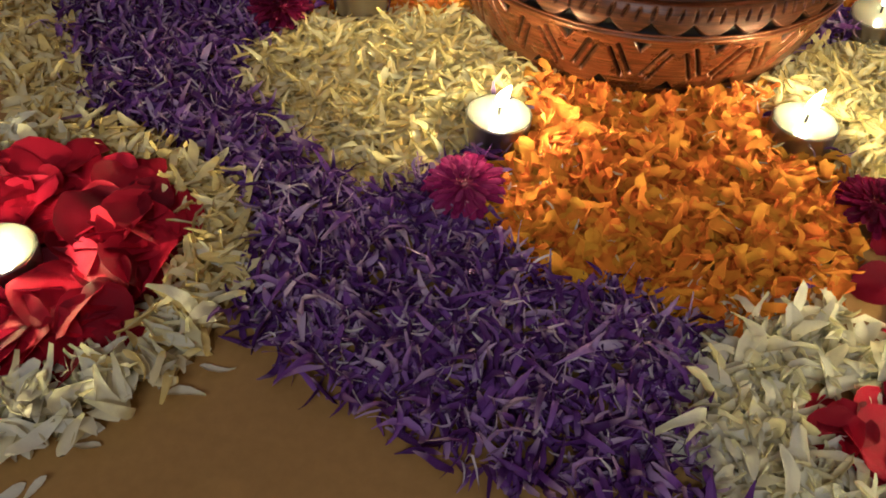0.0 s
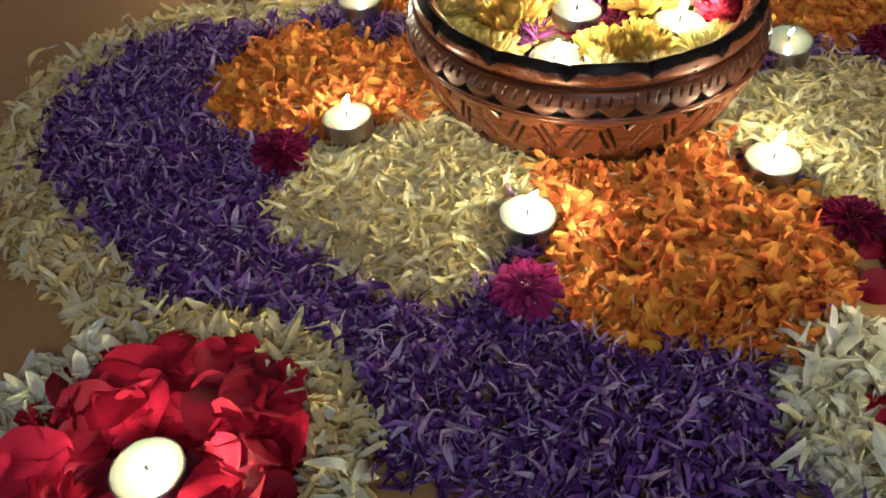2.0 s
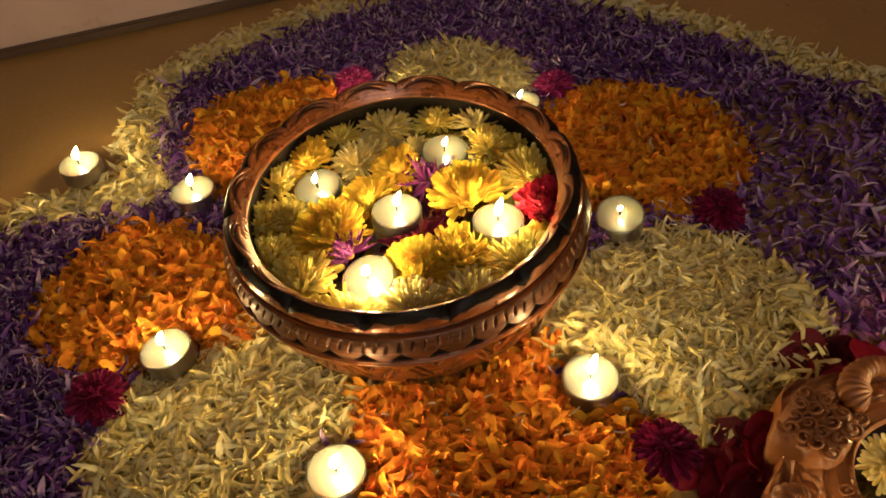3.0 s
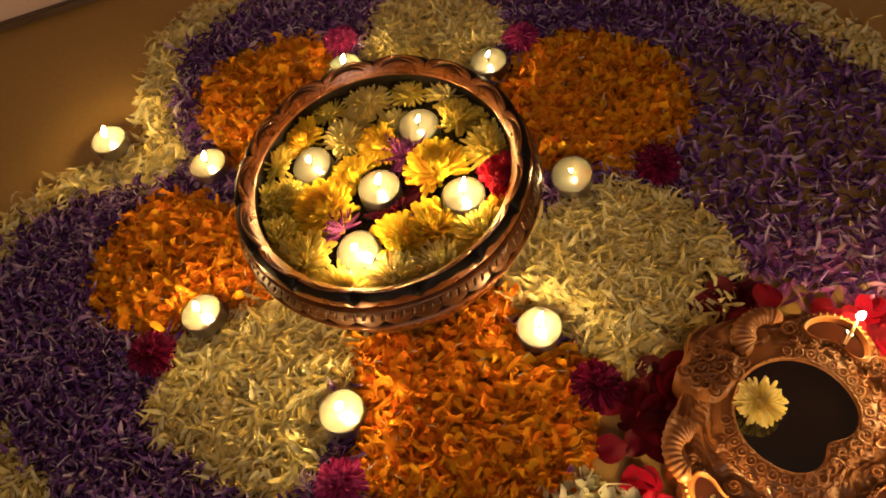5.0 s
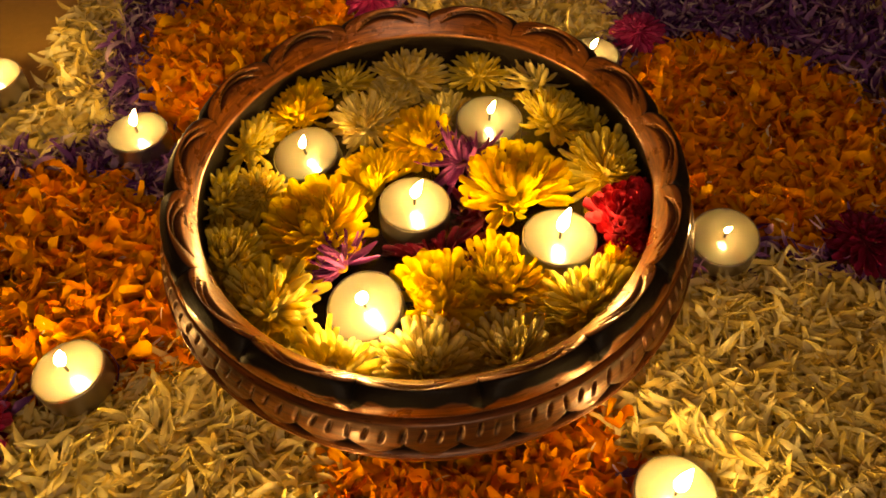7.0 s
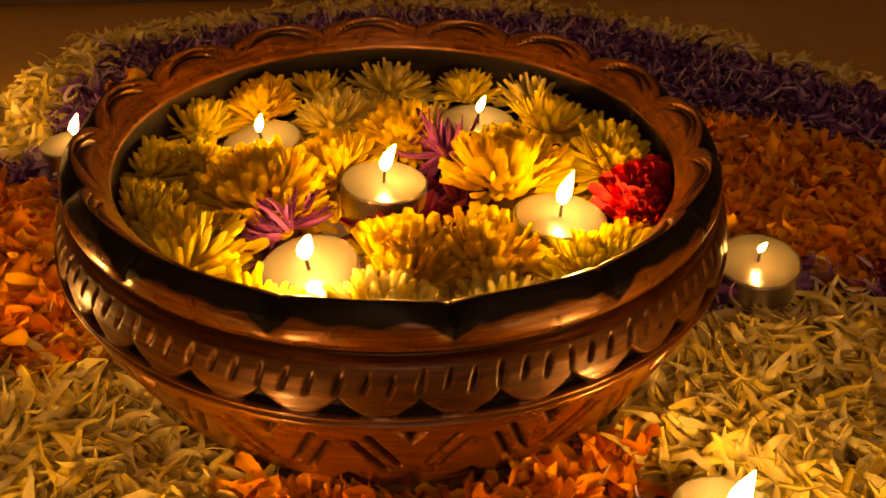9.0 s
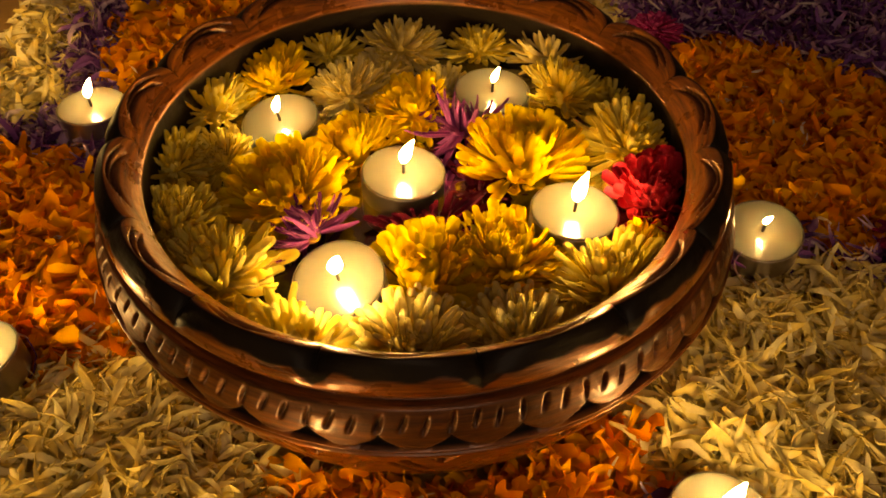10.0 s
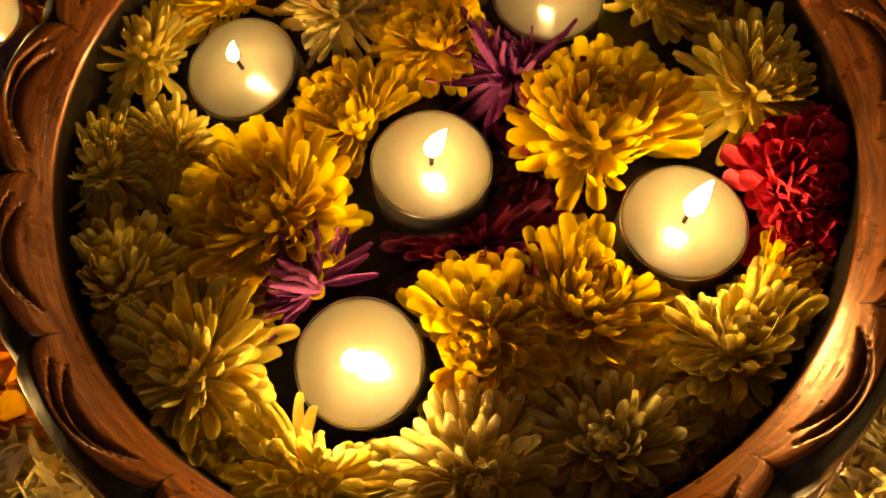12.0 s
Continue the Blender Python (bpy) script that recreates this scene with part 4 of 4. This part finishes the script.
def cup_meshes():
    """A bean-shaped oil cup: shell with a thin raised lip, and the oil in it."""
    n = 72
    th = np.linspace(0, 2 * np.pi, n, endpoint=False)
    x, y = kidney(th)
    rows = [(1.46, -0.040), (1.46, -0.012), (1.38, -0.0060), (1.26, -0.0040), (1.16, -0.0030), (1.11, -0.0004), (1.06, 0.0008), (1.01, 0.0002), (0.97, -0.0020), (0.90, -0.0070), (0.6, -0.0105), (0.02, -0.0115)]
    v = np.concatenate([np.stack([x * k * (1 + 0.018 * np.sin(30 * th) * (k > 1.3)), y * k * (1 + 0.018 * np.sin(30 * th) * (k > 1.3)), np.full(n, z)], -1) for k, z in rows])
    shell = mesh_from("cup", v, grid_faces(len(rows), n), M_CLAY)
    v = np.concatenate([np.stack([x * k, y * k, np.full(n, -0.0052)], -1) for k in (0.945, 0.5, 0.02)])
    return shell, mesh_from("oil", v, grid_faces(3, n), M_AMBER), np.stack([x, y], -1)


def diya_body():
    """Dish and shoulder with moulded relief that follows the paisley opening, and a lobed outline."""
    nr, nt = 260, 900
    th = np.linspace(0, 2 * np.pi, nt, endpoint=False)
    u = np.linspace(0.005, 1, nr)
    U, T = np.meshgrid(u, th, indexing="ij")
    out = 0.088 + 0.007 * np.cos(5 * (T - math.radians(47))) + 0.002 * np.cos(15 * T)
    R = U * (0.090 + (out - 0.090) * np.clip((U - 0.62) / 0.3, 0, 1))
    E = R - dish_edge(T)
    Z = np.interp(E, [-0.042, -0.020, -0.006, -0.0012, 0.0, 0.0020, 0.0085, 0.0120, 0.0200, 0.0300, 0.0400, 0.0600], [0.018, 0.020, 0.030, 0.0405, 0.0425, 0.0418, 0.0412, 0.0396, 0.0360, 0.0330, 0.0310, 0.027])
    band = lambda a, b, k=0.0006: np.clip((E - a) / k, 0, 1) * np.clip((b - E) / k, 0, 1)
    Z = Z + band(-0.0006, 0.0016) * 0.0012 * np.abs(np.sin(27 * T)) - band(0.0018, 0.0024, 0.0003) * 0.0010
    # flowing acanthus that sweeps out of the opening's cusp
    sweep = 5.0 * T + 300 * (E - 0.014) + 1.1 * np.sin(3 * T + 0.6) + 0.9 * np.sin(9 * T - 330 * E)
    leaf = 1 - np.abs(np.sin(sweep)) ** 1.4
    vein = np.abs(np.sin(2.5 * sweep + 1.6 * np.sin(14 * T + 200 * E)))
    Z = Z + band(0.0125, 0.060, 0.0014) * (0.0026 * leaf + 0.0012 * vein * (1 - leaf) - 0.0012)
    eye = np.cos(38 * T + 2.0 * np.sin(260 * E)) * np.cos(620 * E + 1.5 * np.sin(19 * T))
    Z = Z + band(0.0125, 0.060, 0.0014) * 0.0008 * np.clip(eye, -0.2, 1)
    rimmed = np.clip((U - 0.955) / 0.045, 0, 1)
    Z = Z * (1 - rimmed) + 0.001 * rimmed
    return mesh_from("body", np.stack([R * np.cos(T), R * np.sin(T), Z], -1).reshape(-1, 3), grid_faces(nr, nt), M_CLAY)


def tube(name, line, radius, m=9, flat=1.0):
    """A tube of changing radius along a line of points; flat squeezes it in height."""
    line, radius = np.asarray(line, float), np.asarray(radius, float)
    along = np.gradient(line, axis=0)
    along /= np.linalg.norm(along, axis=1)[:, None]
    side = np.cross(along, [0, 0, 1.0])
    side /= np.linalg.norm(side, axis=1)[:, None] + 1e-9
    up = np.cross(side, along)
    ph = np.linspace(0, 2 * np.pi, m, endpoint=False)
    v = line[:, None] + radius[:, None, None] * (np.cos(ph)[None, :, None] * side[:, None] + flat * np.sin(ph)[None, :, None] * up[:, None])
    return mesh_from(name, v.reshape(-1, 3), grid_faces(len(line), m), M_CLAY)


def comma(turn):
    """A leaf curl: a thick coiled head that runs out into a thin tail, 13 mm long."""
    t = np.linspace(0, 1, 30)
    ang = turn * (1 - t) ** 1.6 * 5.2
    step = 0.013 / 30 * (0.45 + t)
    x, y = np.cumsum(step * np.cos(ang)), np.cumsum(step * np.sin(ang))
    return tube("leaf_curl", np.stack([x, y, 0.0012 * np.sin(np.pi * t)], -1), 0.00155 * (1 - 0.75 * t) * np.clip(t / 0.05, 0.3, 1), 8)


def bird_mesh(side):
    """A moulded bird: ribbed fan of a body, bent neck and scaled head with a beak."""
    t = np.linspace(0, 1, 84)
    ang = side * (2.9 - 4.1 * t)
    rad = 0.0115 * (0.75 + 0.55 * t)
    line = np.stack([rad * np.cos(ang) + 0.016 * t ** 2, rad * np.sin(ang), 0.004 * np.sin(np.pi * t)], -1)
    width = np.interp(t, [0, 0.05, 0.25, 0.55, 0.78, 0.88, 0.94, 1.0], [0.001, 0.0048, 0.0075, 0.0052, 0.0048, 0.0052, 0.0030, 0.0006])
    return tube("bird", line, width * 1.15 * (1 + 0.20 * np.abs(np.sin(t * 50))), 16, 0.85)


def crest_mesh():
    """A square lumpy block of moulded scrolls."""
    nr, nt = 70, 140
    u, th = np.linspace(0.01, 1, nr), np.linspace(0, 2 * np.pi, nt, endpoint=False)
    U, T = np.meshgrid(u, th, indexing="ij")
    square = 1 / (np.abs(np.cos(T)) ** 4 + np.abs(np.sin(T)) ** 4) ** 0.25
    R = U * 0.0235 * square
    X, Y = R * np.cos(T), R * np.sin(T) * 0.92
    Z = 0.030 + 0.017 * np.clip(1 - U ** 5, 0, 1) ** 0.5
    Z = Z + 0.0016 * np.sin(330 * X + 2 * np.sin(250 * Y)) * np.sin(310 * Y + 2 * np.sin(280 * X + 1)) * np.clip((1 - U) * 5, 0, 1)
    Z = np.where(U > 0.985, 0.001, Z)
    return mesh_from("crest", np.stack([X, Y, Z], -1).reshape(-1, 3), grid_faces(nr, nt), M_CLAY)


def build_diya():
    lamp_ob = tagged(new("oil_lamp"), "ornate brown terracotta oil lamp with five small cups round a dish", "oil lamp")
    lamp_ob.location = (*DIYA, 0)
    part("body", diya_body(), M_CLAY, lamp_ob)
    th = np.linspace(0, 2 * np.pi, 120, endpoint=False)
    v = np.concatenate([np.stack([k * dish_edge(th) * np.cos(th), k * dish_edge(th) * np.sin(th), np.full(120, 0.0402)], -1) for k in (0.985, 0.5, 0.01)])
    part("oil", mesh_from("oil", v, grid_faces(3, 120), M_OIL), M_OIL, lamp_ob, "dark oil in the dish")
    bead = lathe("bead", [(0.0001, 0.0016), (0.0009, 0.0014), (0.0016, 0.0004), (0.0016, -0.0015)], M_CLAY, 8)
    loop, knob = torus_mesh("loop", 0.0030, 0.0009, M_CLAY, 18, 7), lathe("knob", [(0.0001, 0.0011), (0.0008, 0.0008), (0.0011, -0.001)], M_CLAY, 8)
    for i in range(37):
        a = 2 * math.pi * i / 37
        if 80 < math.degrees(a) < 175:
            continue
        r = float(dish_edge(a)) + 0.0056
        part("loop", loop, M_CLAY, lamp_ob).matrix_basis = pose(r * math.cos(a), r * math.sin(a), 0.0418, 0, 6, math.degrees(a)) @ Matrix.Diagonal((1.15, 1.0, 1.0, 1))
        part("knob", knob, M_CLAY, lamp_ob).matrix_basis = pose(r * math.cos(a), r * math.sin(a), 0.0420)
    shell, oil, line = cup_meshes()
    flame, wick = teardrop(0.0125, 0.0062, 0.1), cotton_mesh(0.0165)
    curls = [scroll_mesh(1.6, 0.0062, 0.0016), scroll_mesh(1.3, 0.0048, 0.0013)]
    commas = [comma(1), comma(-1)]
    # angle and distance of each cup, its size of flame, and where along the lip the wick lies
    for ang, dist, size, x0 in ((46, 0.0690, 0.90, 0.006), (-5, 0.0755, 1.25, -0.003), (-51, 0.0755, 0.92, 0.003), (-97, 0.0780, 0, 0), (-143, 0.0830, 0.92, 0.006)):
        r = math.radians(ang)
        cup = part("cup", shell, M_CLAY, lamp_ob)
        cup.matrix_basis = pose(dist * math.cos(r), dist * math.sin(r), 0.042, 0, 0, ang - 90)
        part("oil", oil, M_AMBER, cup, "thin amber oil in the small cup")
        for i in range(36):
            p = line[i * 2] * 1.25
            part("bead", bead, M_CLAY, cup).matrix_basis = pose(p[0], p[1], -0.0034)
        if size:
            part("wick", wick, M_COTTON, cup, "cotton wick leaning over the lip").matrix_basis = pose(x0, 0.0030, -0.0030, -66, 0, 0)
            ob = part("flame", flame, M_FLAME, cup, "small bright flame")
            ob.location, ob.scale = (x0, 0.0195, 0.0040), (size, size, size)
        for k, (x, y, turn) in enumerate(((-0.0315, -0.010, 60), (0.0315, -0.010, 200), (0.0, -0.0145, 30))):
            part("scroll", curls[k % 2], M_CLAY, cup).matrix_basis = pose(x, y, -0.0040, 6, 0, turn)
    for i in range(40):
        a = -172 + 6.6 * i
        if a > 78:
            break
        r = math.radians(a)
        d = float(dish_edge(r)) + 0.0125 + 0.0030 * (i % 2)
        part("leaf_curl", commas[i % 2], M_CLAY, lamp_ob).matrix_basis = pose(d * math.cos(r), d * math.sin(r), 0.0400, 0, 9, a + (58 if i % 2 else -50)) @ Matrix.Diagonal((0.95, 0.95, 0.95, 1))
    for k in range(7):
        a, d = -58 + 13 * (k - 3), 0.0385 + 0.004 * abs(k - 3) * 0.6
        r = math.radians(a)
        part("leaf_curl", commas[k % 2], M_CLAY, lamp_ob, "leaf sweeping out of the dish's cusp").matrix_basis = pose(d * math.cos(r), d * math.sin(r), 0.0415, 0, 8, a + 10 * (k - 3)) @ Matrix.Diagonal((1.3, 1.3, 1.2, 1))
    for mesh, x, y, turn in ((bird_mesh(1), -0.008, 0.057, 62), (bird_mesh(-1), -0.074, -0.007, 222)):
        part("bird", mesh, M_CLAY, lamp_ob, "moulded clay bird with a ribbed wing").matrix_basis = pose(x, y, 0.041, 0, 0, turn)
    part("crest", crest_mesh(), M_CLAY, lamp_ob, "moulded crest of curls").matrix_basis = pose(-0.046, 0.042, 0.0, 0, 0, 42)
    for i in range(16):
        x, y = (i % 4 - 1.5) * 0.0098 + 0.0015 * math.sin(7 * i), (i // 4 - 1.5) * 0.0092 + 0.0015 * math.cos(5 * i)
        m = pose(-0.046, 0.042, 0.0475, 0, 0, 42) @ pose(x, y, 0, 10 * math.sin(3 * i), 9 * math.cos(i), i * 67)
        part("scroll", curls[i % 2], M_CLAY, lamp_ob).matrix_basis = m


build_diya()
